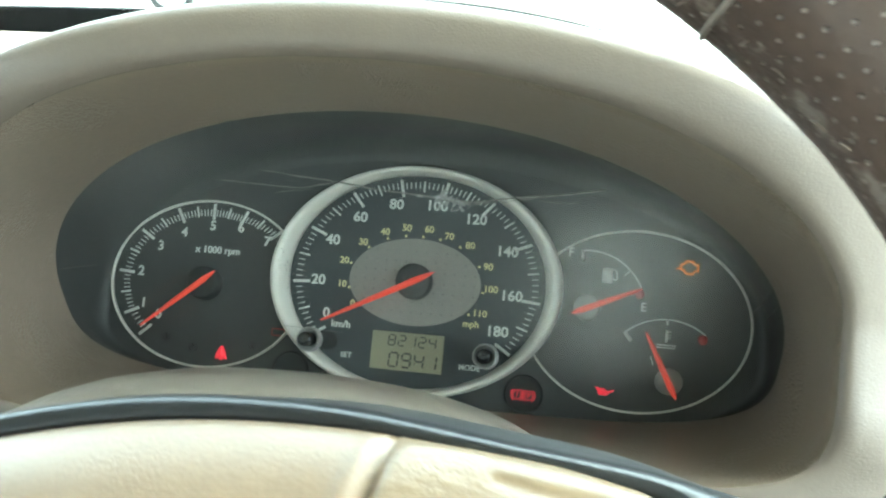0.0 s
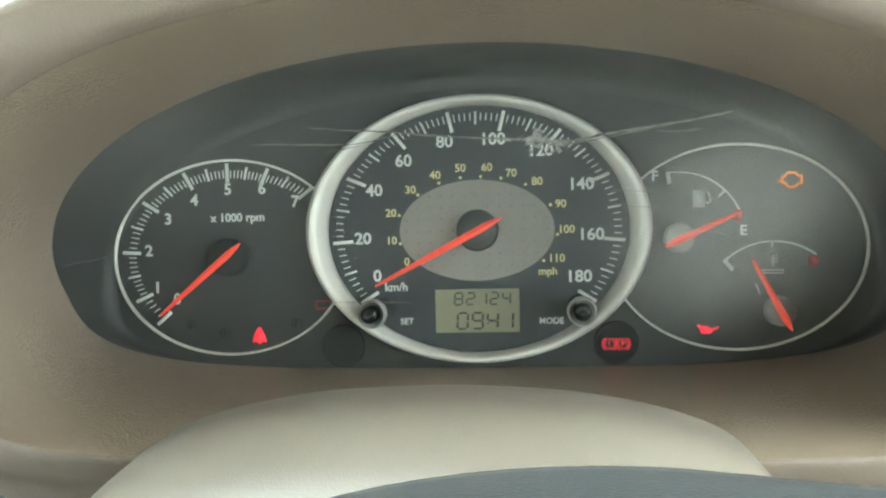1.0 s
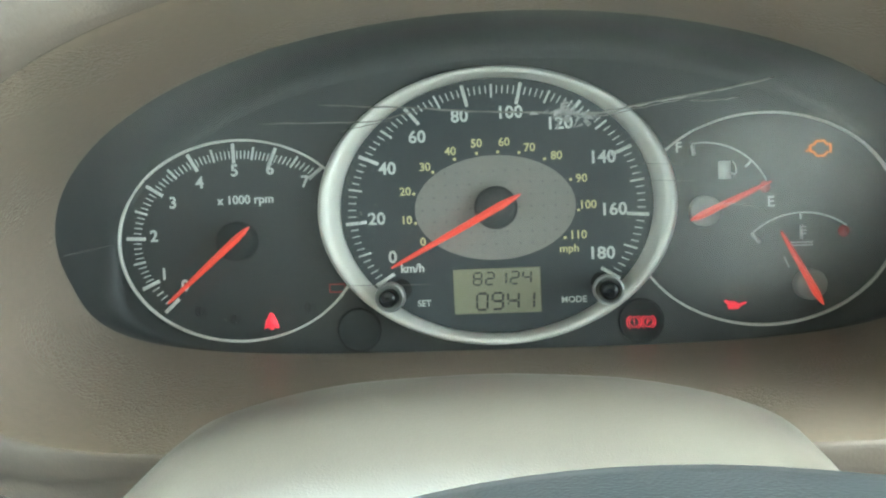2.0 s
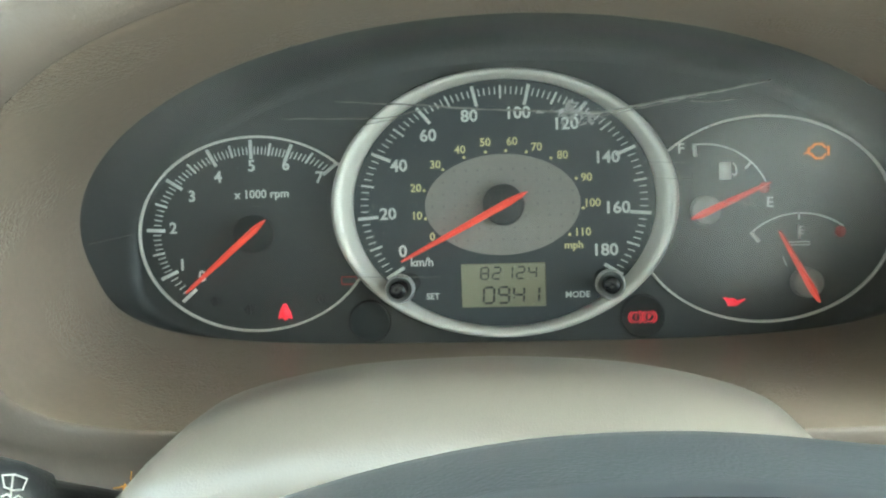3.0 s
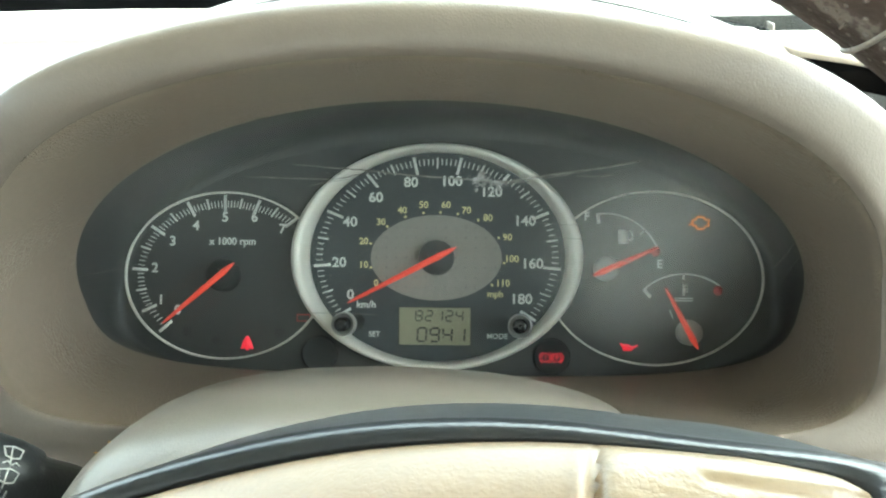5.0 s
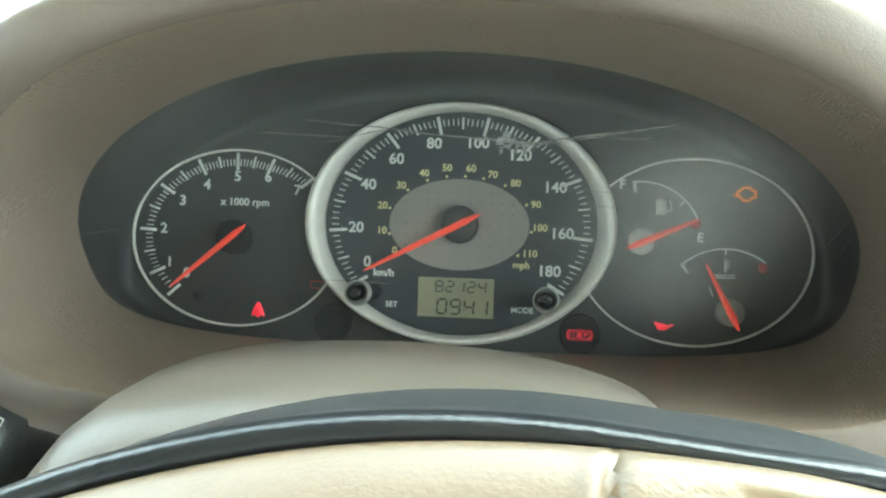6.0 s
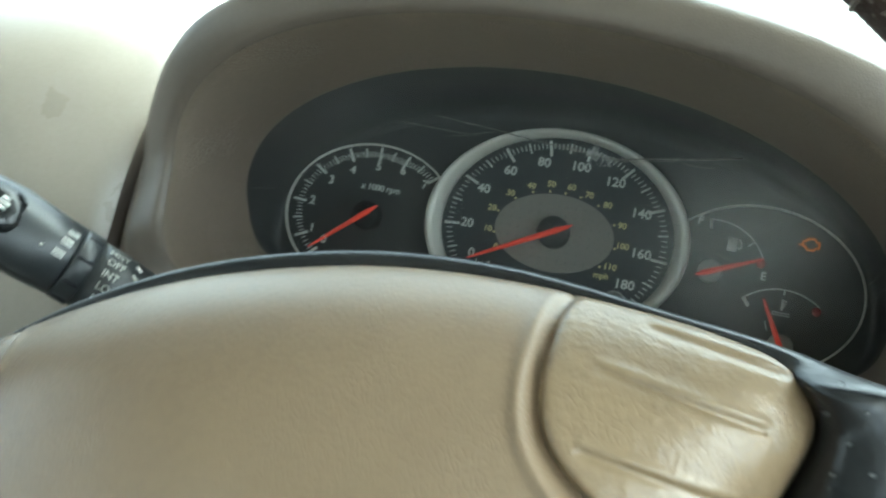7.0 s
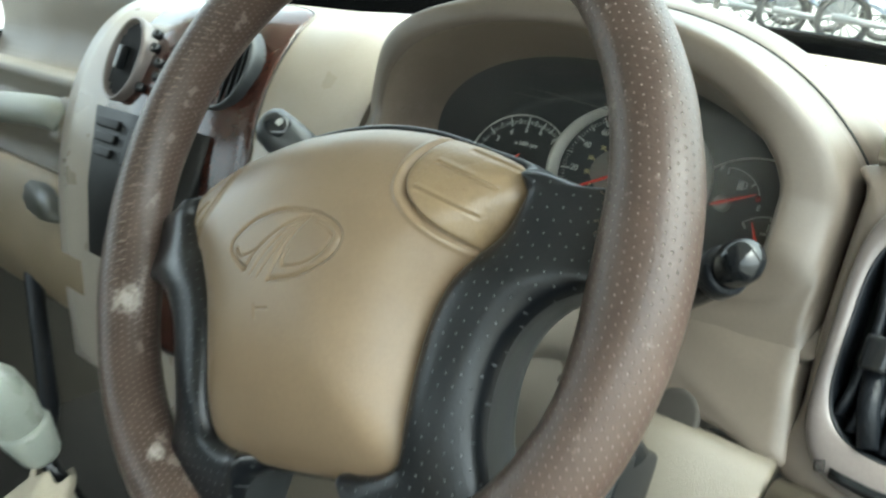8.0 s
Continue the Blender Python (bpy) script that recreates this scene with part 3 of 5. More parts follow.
def oval_band(bm, cx, cz, profile, n=128, keep=None):
    """A ring whose section is a closed list of (half width, half height, y)."""
    first = prev = None
    for k in range(n + 1):
        t = k * 2 * math.pi / n
        c, s = math.cos(t), math.sin(t)
        if keep and not keep(cx + profile[0][0] * c, cz + profile[0][1] * s):
            prev = None
            continue
        cur = first if (k == n and first) else [bm.verts.new((cx + a * c, y, cz + b * s)) for a, b, y in profile]
        if k == 0:
            first = cur
        if prev:
            m = len(cur)
            for i in range(m):
                bm.faces.new((prev[i], prev[(i + 1) % m], cur[(i + 1) % m], cur[i]))
        prev = cur


def outside_speed(x, z):
    return ((x - 0.001) / 0.0665) ** 2 + (z / 0.0515) ** 2 > 1


def dot(bm, x, z, r, y, n=14, thick=0.0003, rz=None):
    slab(bm, oval(x, z, r, rz or r, n), y - thick, y)


def polar_tick(bm, cx, cz, degrees, a, b, length, width, y):
    """A printed mark that points at the pivot and ends on the ellipse a, b."""
    t = radians(degrees)
    c, s = math.cos(t), math.sin(t)
    r = 1 / math.sqrt((c / a) ** 2 + (s / b) ** 2)
    stroke(bm, [(cx + r * c, cz + r * s), (cx + (r - length) * c, cz + (r - length) * s)], width, y)


def needle(name, tip, tail, width, y, parent, label):
    (x0, z0), (x1, z1) = tip, tail
    way = Vector((x1 - x0, 0, z1 - z0)).normalized()
    side = Vector((-way.z, 0, way.x))
    bm = bmesh.new()
    loops = []
    for f, w in ((0.0, 0.25), (0.08, 0.5), (0.5, 0.85), (0.85, 1.0), (0.95, 0.6), (1.0, 0.1)):
        p = Vector((x0 + (x1 - x0) * f, y, z0 + (z1 - z0) * f))
        loops.append([p + side * width / 2 * w, p + Vector((0, -0.0012, 0)), p - side * width / 2 * w, p + Vector((0, 0.0008, 0))])
    loft(bm, loops, True, (True, True))
    return part(name, bm, NEEDLE, parent, label, smooth=False)


# speedometer
bm = bmesh.new()
slab(bm, oval(0.001, 0, 0.060, 0.0495, 96), -0.0008, 0.0006)
speedo = part("speedometer", bm, DIAL, cluster, "blue-black speedometer dial", smooth=False)
bm = bmesh.new()
oval_band(bm, 0.001, 0.0, [(0.0672, 0.0520, 0.0), (0.0674, 0.0522, -0.006), (0.0664, 0.0515, -0.0085), (0.0648, 0.0504, -0.0092), (0.0625, 0.0495, -0.0078), (0.0600, 0.0487, -0.003), (0.0592, 0.0484, 0.0)])
part("bezel", bm, SILVER, speedo, "satin silver bezel")
bm = bmesh.new()
for v in range(0, 181, 2):
    ang = 211.0 - 27.0 * v / 20
    big, mid = v % 20 == 0, v % 10 == 0
    cut = 0.0 if big else 0.0008 if mid else 0.0014
    polar_tick(bm, 0.001, -0.0005, ang, 0.0578 - cut, 0.0475 - cut, 0.0082 if big else 0.0052 if mid else 0.0030, 0.00135 if big else 0.0008 if mid else 0.00042, -0.0010)
part("scale", bm, PRINT, speedo)
for text, x, z in zip(range(0, 181, 20), (-0.039, -0.0445, -0.0395, -0.0275, -0.011, 0.008, 0.0265, 0.042, 0.0455, 0.0405), (-0.018, -0.003, 0.016, 0.0275, 0.0345, 0.035, 0.030, 0.0165, -0.0032, -0.0195)):
    lettering(str(text), 0.0065, x, z, -0.001, PRINT, speedo, heavy=0.022, wide=1.04)
for text, x, z in zip(range(0, 111, 10), (-0.027, -0.033, -0.033, -0.025, -0.015, -0.005, 0.0055, 0.015, 0.025, 0.034, 0.036, 0.032), (-0.0125, -0.004, 0.007, 0.016, 0.0215, 0.024, 0.024, 0.0215, 0.018, 0.009, -0.001, -0.0122)):
    lettering(str(text), 0.0044, x, z, -0.001, YELLOW, speedo)
bm = bmesh.new()
for x, z in zip((-0.0295, -0.0297, -0.022, -0.0135, -0.005, 0.003, 0.011, 0.0205, 0.030, 0.0325, 0.027), (-0.0052, 0.006, 0.014, 0.0185, 0.0203, 0.0205, 0.0198, 0.017, 0.0088, -0.0028, -0.013)):
    dot(bm, x, z, 0.0006, -0.001)
part("scale_dots", bm, YELLOW, speedo)
lettering("mph", 0.0042, 0.0285, -0.0172, -0.001, YELLOW, speedo, "lettering")
lettering("km/h", 0.0046, -0.0315, -0.0225, -0.001, PRINT, speedo, "lettering")
lettering("SET", 0.0034, -0.0275, -0.0362, -0.001, PRINT, speedo, "lettering")
lettering("MODE", 0.0034, 0.0295, -0.0366, -0.001, PRINT, speedo, "lettering")
bm = bmesh.new()
slab(bm, oval(0.001, -0.0005, 0.0305, 0.0198, 64), -0.0022, -0.0008)
part("centre_disc", bm, DISC, speedo, "grey-brown centre disc", smooth=False)
bm = bmesh.new()
for k in range(-6, 7):
    for j in range(-6, 7):
        x, z = 0.001 + 0.0046 * k, -0.0005 + 0.0046 * j
        if ((x - 0.001) / 0.029) ** 2 + ((z + 0.0005) / 0.0183) ** 2 < 1 and math.hypot(x - 0.001, z) > 0.009:
            dot(bm, x, z, 0.00028, -0.0022, 6)
part("speckle", bm, CHARCOAL, speedo)
bm = bmesh.new()
loft(bm, [[(x, y, z) for x, z in oval(0.0015, -0.0005, r, r, 32)] for r, y in ((0.0082, -0.002), (0.0080, -0.0075), (0.0072, -0.0088), (0.001, -0.009))], True, (False, True))
part("hub", bm, CHARCOAL, speedo)
needle("needle", (-0.0385, -0.0215), (0.0113, 0.0042), 0.0029, -0.0095, speedo, "red pointer")
bm = bmesh.new()
box(bm, (-0.0160, -0.0016, -0.0408), (0.0172, -0.0007, -0.0236), 0.0004)
lcd = part("display", bm, LCD, speedo, "grey-green liquid crystal display", smooth=False)


def seven(bm, digit, x, z, w, h, y, slant=0.06):
    """A seven-segment digit, its lower left corner at (x, z)."""
    lit = {"0": "abcdef", "1": "bc", "2": "abged", "4": "fgbc", "8": "abcdefg", "9": "abcdfg"}[digit]
    at = lambda u, v: (x + u * w + slant * v * h, z + v * h)
    ends = {"a": ((0.12, 1), (0.88, 1)), "b": ((1, 0.94), (1, 0.54)), "c": ((1, 0.46), (1, 0.06)), "d": ((0.12, 0), (0.88, 0)), "e": ((0, 0.46), (0, 0.06)), "f": ((0, 0.94), (0, 0.54)), "g": ((0.12, 0.5), (0.88, 0.5))}
    for s in lit:
        stroke(bm, [at(*ends[s][0]), at(*ends[s][1])], h * 0.135, y, 0.0002)


for k, d in enumerate("82124"):
    bm = bmesh.new()
    seven(bm, d, -0.0083 + 0.0047 * k, -0.0297, 0.0030, 0.0046, -0.0017)
    part("digit", bm, LCD_INK, lcd)
for k, d in enumerate("0941"):
    bm = bmesh.new()
    seven(bm, d, -0.0074 + 0.0059 * k, -0.0392, 0.0040, 0.0062, -0.0017)
    part("digit", bm, LCD_INK, lcd)
bm = bmesh.new()
for z in (-0.0347, -0.0375):
    slab(bm, [(0.0043, z), (0.0049, z), (0.0050, z + 0.0007), (0.0044, z + 0.0007)], -0.0019, -0.0017)
part("colon", bm, LCD_INK, lcd)
for x, name in ((-0.0362, "set_button"), (0.0400, "mode_button")):
    z = -0.0304
    bm = bmesh.new()
    loft(bm, [[(px, y, pz) for px, pz in oval(x, z, r, r, 28)] for r, y in ((0.0053, -0.0275), (0.0053, -0.0312), (0.0050, -0.0320), (0.0044, -0.0320), (0.0041, -0.0300), (0.0030, -0.0295))])
    button = part(name, bm, COLLAR, cluster, "black push button in a grey collar")
    bm = bmesh.new()
    loft(bm, [[(px, y, pz) for px, pz in oval(x, z, r, r, 24)] for r, y in ((0.0032, -0.010), (0.0031, -0.0360), (0.0028, -0.0373), (0.0021, -0.0377), (0.0004, -0.0374))], True, (False, True))
    part("cap", bm, BLACK_SMOOTH, button)
    bm = bmesh.new()
    loft(bm, [[(px, y, pz) for px, pz in oval(x, z, 0.0040, 0.0040, 24)] for y in (-0.001, -0.0280)])
    part("sleeve", bm, INNER, button)

# tachometer
bm = bmesh.new()
oval_band(bm, -0.0995, -0.0092, [(0.0490, 0.0398, 0.0004), (0.0490, 0.0398, -0.0012), (0.0481, 0.0389, -0.0012), (0.0481, 0.0389, 0.0004)], keep=outside_speed)
tach = part("tachometer", bm, SILVER, cluster, "thin silver dial ring")
bm = bmesh.new()
ANGLES = (221, 204, 177, 148, 119, 91, 65, 38)
for k in range(0, 71):
    i, f = min(k // 10, 6), (k - 10 * min(k // 10, 6)) / 10
    ang = ANGLES[i] + (ANGLES[i + 1] - ANGLES[i]) * f
    if k < 10 and k % 2:
        continue
    big, mid = k % 10 == 0, k % 5 == 0
    cut = (0.0 if big else 0.0012 if mid else 0.0028) - 0.0022 * max(0, k - 60) / 10
    polar_tick(bm, -0.0995, -0.0088, ang, 0.0458 - cut, 0.0378 - cut, 0.0078 if big else 0.0052 if mid else 0.0032, 0.0014 if big else 0.0009 if mid else 0.00042, 0.0003)
part("scale", bm, PRINT, tach)
for text, x, z in zip(range(8), (-0.1225, -0.1308, -0.134, -0.1255, -0.1142, -0.1, -0.0858, -0.0722), (-0.026, -0.0212, -0.006, 0.0068, 0.0142, 0.0183, 0.0183, 0.0127)):
    lettering(str(text), 0.0064, x, z, 0.0003, PRINT, tach, heavy=0.022)
lettering("x 1000 rpm", 0.0048, -0.0962, 0.0068, 0.0003, PRINT, tach, "lettering")
bm = bmesh.new()
loft(bm, [[(x, y, z) for x, z in oval(-0.0995, -0.0092, r, r, 28)] for r, y in ((0.0078, 0.0003), (0.0075, -0.006), (0.0066, -0.0072), (0.001, -0.0074))], True, (False, True))
part("hub", bm, INNER, tach)
needle("needle", (-0.1262, -0.0318), (-0.0925, -0.0035), 0.0029, -0.0085, tach, "red pointer")

# fuel and temperature gauges
bm = bmesh.new()
oval_band(bm, 0.1003, -0.0092, [(0.0490, 0.0398, 0.0004), (0.0490, 0.0398, -0.0012), (0.0481, 0.0389, -0.0012), (0.0481, 0.0389, 0.0004)], keep=outside_speed)
gauge = part("fuel_and_temperature_gauge", bm, SILVER, cluster, "thin silver dial ring")


def arc(bm, cx, cz, r, d0, d1, width, y):
    stroke(bm, [(cx + r * math.cos(radians(d0 + (d1 - d0) * k / 24)), cz + r * math.sin(radians(d0 + (d1 - d0) * k / 24))) for k in range(25)], width, y)


bm = bmesh.new()
arc(bm, 0.0785, -0.0053, 0.0255, 98, 24, 0.0006, 0.0003)
stroke(bm, [(0.0752, 0.0205), (0.0758, 0.0155)], 0.0016, 0.0003)
stroke(bm, [(0.0965, 0.0125), (0.0942, 0.0103)], 0.0009, 0.0003)
arc(bm, 0.114, -0.0335, 0.0262, 133, 52, 0.0007, 0.0003)
stroke(bm, [(0.0958, -0.0140), (0.0990, -0.0180)], 0.0017, 0.0003)
stroke(bm, [(0.1138, -0.0073), (0.1138, -0.0098)], 0.0009, 0.0003)
stroke(bm, [(0.1075, -0.0235), (0.109, -0.0275)], 0.0004, 0.0003)
part("scale", bm, PRINT, gauge)
lettering("F", 0.0055, 0.0703, 0.0187, 0.0003, PRINT, gauge)
lettering("E", 0.0055, 0.1032, -0.0030, 0.0003, PRINT, gauge)
bm = bmesh.new()
slab(bm, [(0.0845, 0.0063), (0.0890, 0.0063), (0.0890, 0.0130), (0.0845, 0.0130)], 0.0, 0.0003)
stroke(bm, [(0.0892, 0.0085), (0.0903, 0.0078), (0.0910, 0.0085), (0.0908, 0.0112), (0.0897, 0.0128)], 0.0006, 0.0003)
part("pump_symbol", bm, PRINT, gauge)
bm = bmesh.new()
stroke(bm, [(0.1138, -0.0117), (0.1138, -0.0172)], 0.0011, 0.0003)
for k in range(3):
    stroke(bm, [(0.1138, -0.0126 - 0.0013 * k), (0.1157, -0.0126 - 0.0013 * k)], 0.0005, 0.0003)
for k in range(2):
    stroke(bm, [(0.1098 + 0.0009 * j, -0.0185 - 0.0011 * k + 0.0003 * (j % 2)) for j in range(10)], 0.0005, 0.0003)
part("coolant_symbol", bm, PRINT, gauge)
for x, z in ((0.1012, 0.0028), (0.129, -0.0148)):
    bm = bmesh.new()
    dot(bm, x, z, 0.0020, 0.0003, 20, rz=0.0022)
    part("red_zone", bm, DULL_RED, gauge)
for (x, z), tip, tail in (((0.0788, -0.0052), (0.1018, 0.0045), (0.0725, -0.0085)), ((0.1158, -0.0338), (0.1048, -0.0138), (0.1190, -0.0410))):
    bm = bmesh.new()
    loft(bm, [[(px, y, pz) for px, pz in oval(x, z, r, r, 24)] for r, y in ((0.0058, 0.0003), (0.0057, -0.004), (0.005, -0.0052), (0.0005, -0.0054))], True, (False, True))
    part("pivot_cap", bm, HUB_GREY, gauge)
    needle("needle", tip, tail, 0.0028, -0.0065, gauge, "red pointer")

# warning symbols
bm = bmesh.new()
slab(bm, [(-0.0912, -0.0440), (-0.0906, -0.0412), (-0.0896, -0.0392), (-0.0888, -0.0378), (-0.0877, -0.0378), (-0.0869, -0.0392), (-0.0859, -0.0412), (-0.0853, -0.0440), (-0.0872, -0.0436), (-0.0878, -0.0445), (-0.0887, -0.0445), (-0.0893, -0.0436)], -0.0002, 0.0003)
part("belt_warning", bm, RED_LAMP, cluster, "lit red symbol")
bm = bmesh.new()
stroke(bm, [(0.1178, 0.0148), (0.1178, 0.0172), (0.1190, 0.0172), (0.1200, 0.0186), (0.1228, 0.0186), (0.1238, 0.0172), (0.1250, 0.0176), (0.1250, 0.0142), (0.1238, 0.0146), (0.1228, 0.0132), (0.1200, 0.0132), (0.1190, 0.0148), (0.1178, 0.0148)], 0.0009, 0.0003)
stroke(bm, [(0.1160, 0.0150), (0.1178, 0.0158)], 0.0006, 0.0003)
part("engine_warning", bm, AMBER_LAMP, cluster, "lit amber symbol")
bm = bmesh.new()
slab(bm, [(0.0850, -0.0392), (0.0860, -0.0388), (0.0868, -0.0394), (0.0890, -0.0394), (0.0905, -0.0404), (0.0932, -0.0396), (0.0934, -0.0402), (0.0912, -0.0414), (0.0902, -0.0424), (0.0868, -0.0424), (0.0862, -0.0406)], -0.0002, 0.0003)
part("oil_warning", bm, RED_LAMP, cluster, "lit red symbol")
for x, lit in ((-0.0535, False), (0.0543, True)):
    bm = bmesh.new()
    loft(bm, [[(px, y, pz) for px, pz in oval(x, -0.0456, r, r, 36)] for r, y in ((0.0086, 0.0003), (0.0084, -0.0010), (0.0078, -0.0012), (0.0070, 0.0001), (0.0004, 0.0002))], True, (False, True))
    well = part("warning_well", bm, INNER, cluster)
    if lit:
        bm = bmesh.new()
        for cx in (0.0517, 0.0569):
            oval_band(bm, cx, -0.0460, [(0.0020, 0.0020, -0.0002), (0.0020, 0.0020, -0.0006), (0.00175, 0.00175, -0.0006), (0.00175, 0.00175, -0.0002)], 28)
            for d0 in (120, -60):
                arc(bm, cx, -0.0460, 0.0027, d0 + (0 if cx < 0.054 else 0), d0 + 120, 0.0003, -0.0002)
        part("brake_warning", bm, RED_LAMP, well, "lit red symbol")
        lettering("!", 0.0028, 0.0517, -0.0460, -0.0005, RED_LAMP, well, "lettering", heavy=0)
        lettering("P", 0.0028, 0.0569, -0.0460, -0.0005, RED_LAMP, well, "lettering", heavy=0)
bm = bmesh.new()
stroke(bm, [(-0.0645, -0.0305), (-0.0645, -0.0275), (-0.0585, -0.0275), (-0.0585, -0.0305), (-0.0645, -0.0305)], 0.0005, 0.0003)
part("battery_symbol", bm, DULL_RED, cluster, "unlit dull red symbol")
for x, z in ((-0.117, -0.0362), (-0.103, -0.040), (-0.073, -0.0362)):
    bm = bmesh.new()
    arc(bm, x, z, 0.0017, 90, 270, 0.0006, 0.0003)
    stroke(bm, [(x, z + 0.0017), (x, z - 0.0017)], 0.0006, 0.0003)
    for k in (-1, 0, 1):
        stroke(bm, [(x + 0.0009, z + 0.0011 * k), (x + 0.0026, z + 0.0011 * k)], 0.0004, 0.0003)
    part("dark_symbol", bm, INNER, cluster, "unlit symbol")

# the clear lens with its crack
bm = bmesh.new()
rings = []
for f in (0.02, 0.3, 0.6, 0.85, 0.999):
    rings.append([(0.002 + (x - 0.002) * f, lens_y(z * f) - 0.004 * (1 - f * f), z * f) for x, z in OPENING])
loft(bm, rings, True, (True, False))
lens = part("clear_lens", bm, LENS, cluster, "scratched clear plastic lens with a long crack")
lens.visible_shadow = False


def on_lens(x, z, lift=0.0006):
    f2 = ((x - 0.002) / 0.153) ** 2 + (z / 0.06) ** 2
    return Vector((x, lens_y(z) - 0.004 * max(0, 1 - f2) - lift, z))


rough_path = random.Random(4)
def crack_line(points, width, jitter=0.00012):
    bm = bmesh.new()
    line = curved([on_lens(x, z) for x, z in points], 6)
    line = [p + Vector((rough_path.uniform(-1, 1), 0, rough_path.uniform(-1, 1))) * jitter for p in line]
    tube(bm, line, [width * 1.25 * rough_path.uniform(0.4, 1.0) * min(1, 0.3 + 4 * k / len(line), 0.3 + 4 * (1 - k / len(line))) for k in range(len(line))], 6, flat=0.35)
    return part("crack", bm, SCRATCH, lens)


crack_line([(-0.047, 0.0325), (-0.030, 0.031), (-0.017, 0.030), (0.0, 0.0282), (0.017, 0.0272), (0.023, 0.0262)], 0.00045)
crack_line([(0.023, 0.0262), (0.036, 0.0262), (0.045, 0.0275), (0.055, 0.0290), (0.067, 0.0303), (0.084, 0.0330)], 0.0007)
crack_line([(0.030, 0.0254), (0.040, 0.0258), (0.052, 0.0278), (0.066, 0.0298)], 0.0003, 0.0003)
crack_line([(-0.066, 0.0282), (-0.05, 0.0276), (-0.039, 0.0272), (-0.031, 0.0272), (-0.017, 0.0295)], 0.0003)
crack_line([(-0.042, 0.0248), (-0.034, 0.026), (-0.026, 0.0270)], 0.00025)
crack_line([(0.061, 0.0282), (0.067, 0.0278), (0.075, 0.0284)], 0.00035)
crack_line([(0.051, 0.006), (0.060, 0.0055), (0.0645, 0.005), (0.066, 0.001), (0.067, -0.001), (0.070, -0.0028)], 0.00016, 0.0001)
crack_line([(0.074, -0.002), (0.082, -0.003), (0.086, -0.0038), (0.090, -0.006)], 0.00018, 0.0001)
crack_line([(-0.052, -0.0255), (-0.036, -0.0258), (-0.021, -0.0262)], 0.00016, 0.00005)
crack_line([(-0.149, -0.0105), (-0.14, -0.009), (-0.129, -0.0072)], 0.00014, 0.0001)
crack_line([(0.047, 0.0112), (0.055, 0.0108), (0.062, 0.0104)], 0.00014, 0.0001)
crack_line([(0.1405, -0.006), (0.145, 0.001), (0.1475, 0.006)], 0.00022, 0.0003)
crack_line([(0.146, -0.011), (0.148, -0.004), (0.1515, 0.0)], 0.0002, 0.0003)
bm = bmesh.new()
for k in range(70):
    x = rough_path.gauss(0.0262, 0.0050)
    z = 0.0262 - 0.12 * (x - 0.0262) + rough_path.gauss(0, 0.0013) * (1.2 if abs(x - 0.027) < 0.005 else 0.5)
    a = on_lens(x, z, 0.0008)
    b = a + Vector((rough_path.uniform(-0.0036, 0.0036), rough_path.uniform(-0.0012, 0.0004), rough_path.uniform(-0.0018, 0.0018)))
    c = a + Vector((rough_path.uniform(-0.002, 0.002), rough_path.uniform(-0.0008, 0.0004), rough_path.uniform(-0.0016, 0.0016)))
    verts = [bm.verts.new(p) for p in (a, b, c)]
    bm.faces.new(verts)
chips = part("shattered_spot", bm, SHARD, lens, "pale splintered plastic")
chips["kind"] = "stuff"
bm = bmesh.new()
for k in range(60):
    x, z = rough_path.uniform(-0.13, 0.13), rough_path.uniform(-0.045, 0.035)
    if k > 35:
        x, z = rough_path.gauss(-0.038, 0.003), rough_path.gauss(-0.001, 0.004)
    p = on_lens(x, z)
    r = rough_path.uniform(0.00012, 0.0003)
    dot(bm, p.x, p.z, r, p.y, 5)
specks = part("dust_specks", bm, SCRATCH, lens)
specks["kind"] = "stuff"
for i in (14, 19, 24, 37):
    (x, y, z), (x2, y2, z2) = inside[i], inside[i + 1]
    bm = bmesh.new()
    tube(bm, [(x, y - 0.0008, z - 0.0003), ((x + x2) / 2, y - 0.001, (z + z2) / 2 - 0.0002), (x2, y2 - 0.0008, z2 - 0.0003)], [0.00006, 0.0002, 0.00006], 5)
    part("chipped_edge", bm, SCRATCH, dashboard, "pale chipped edge")

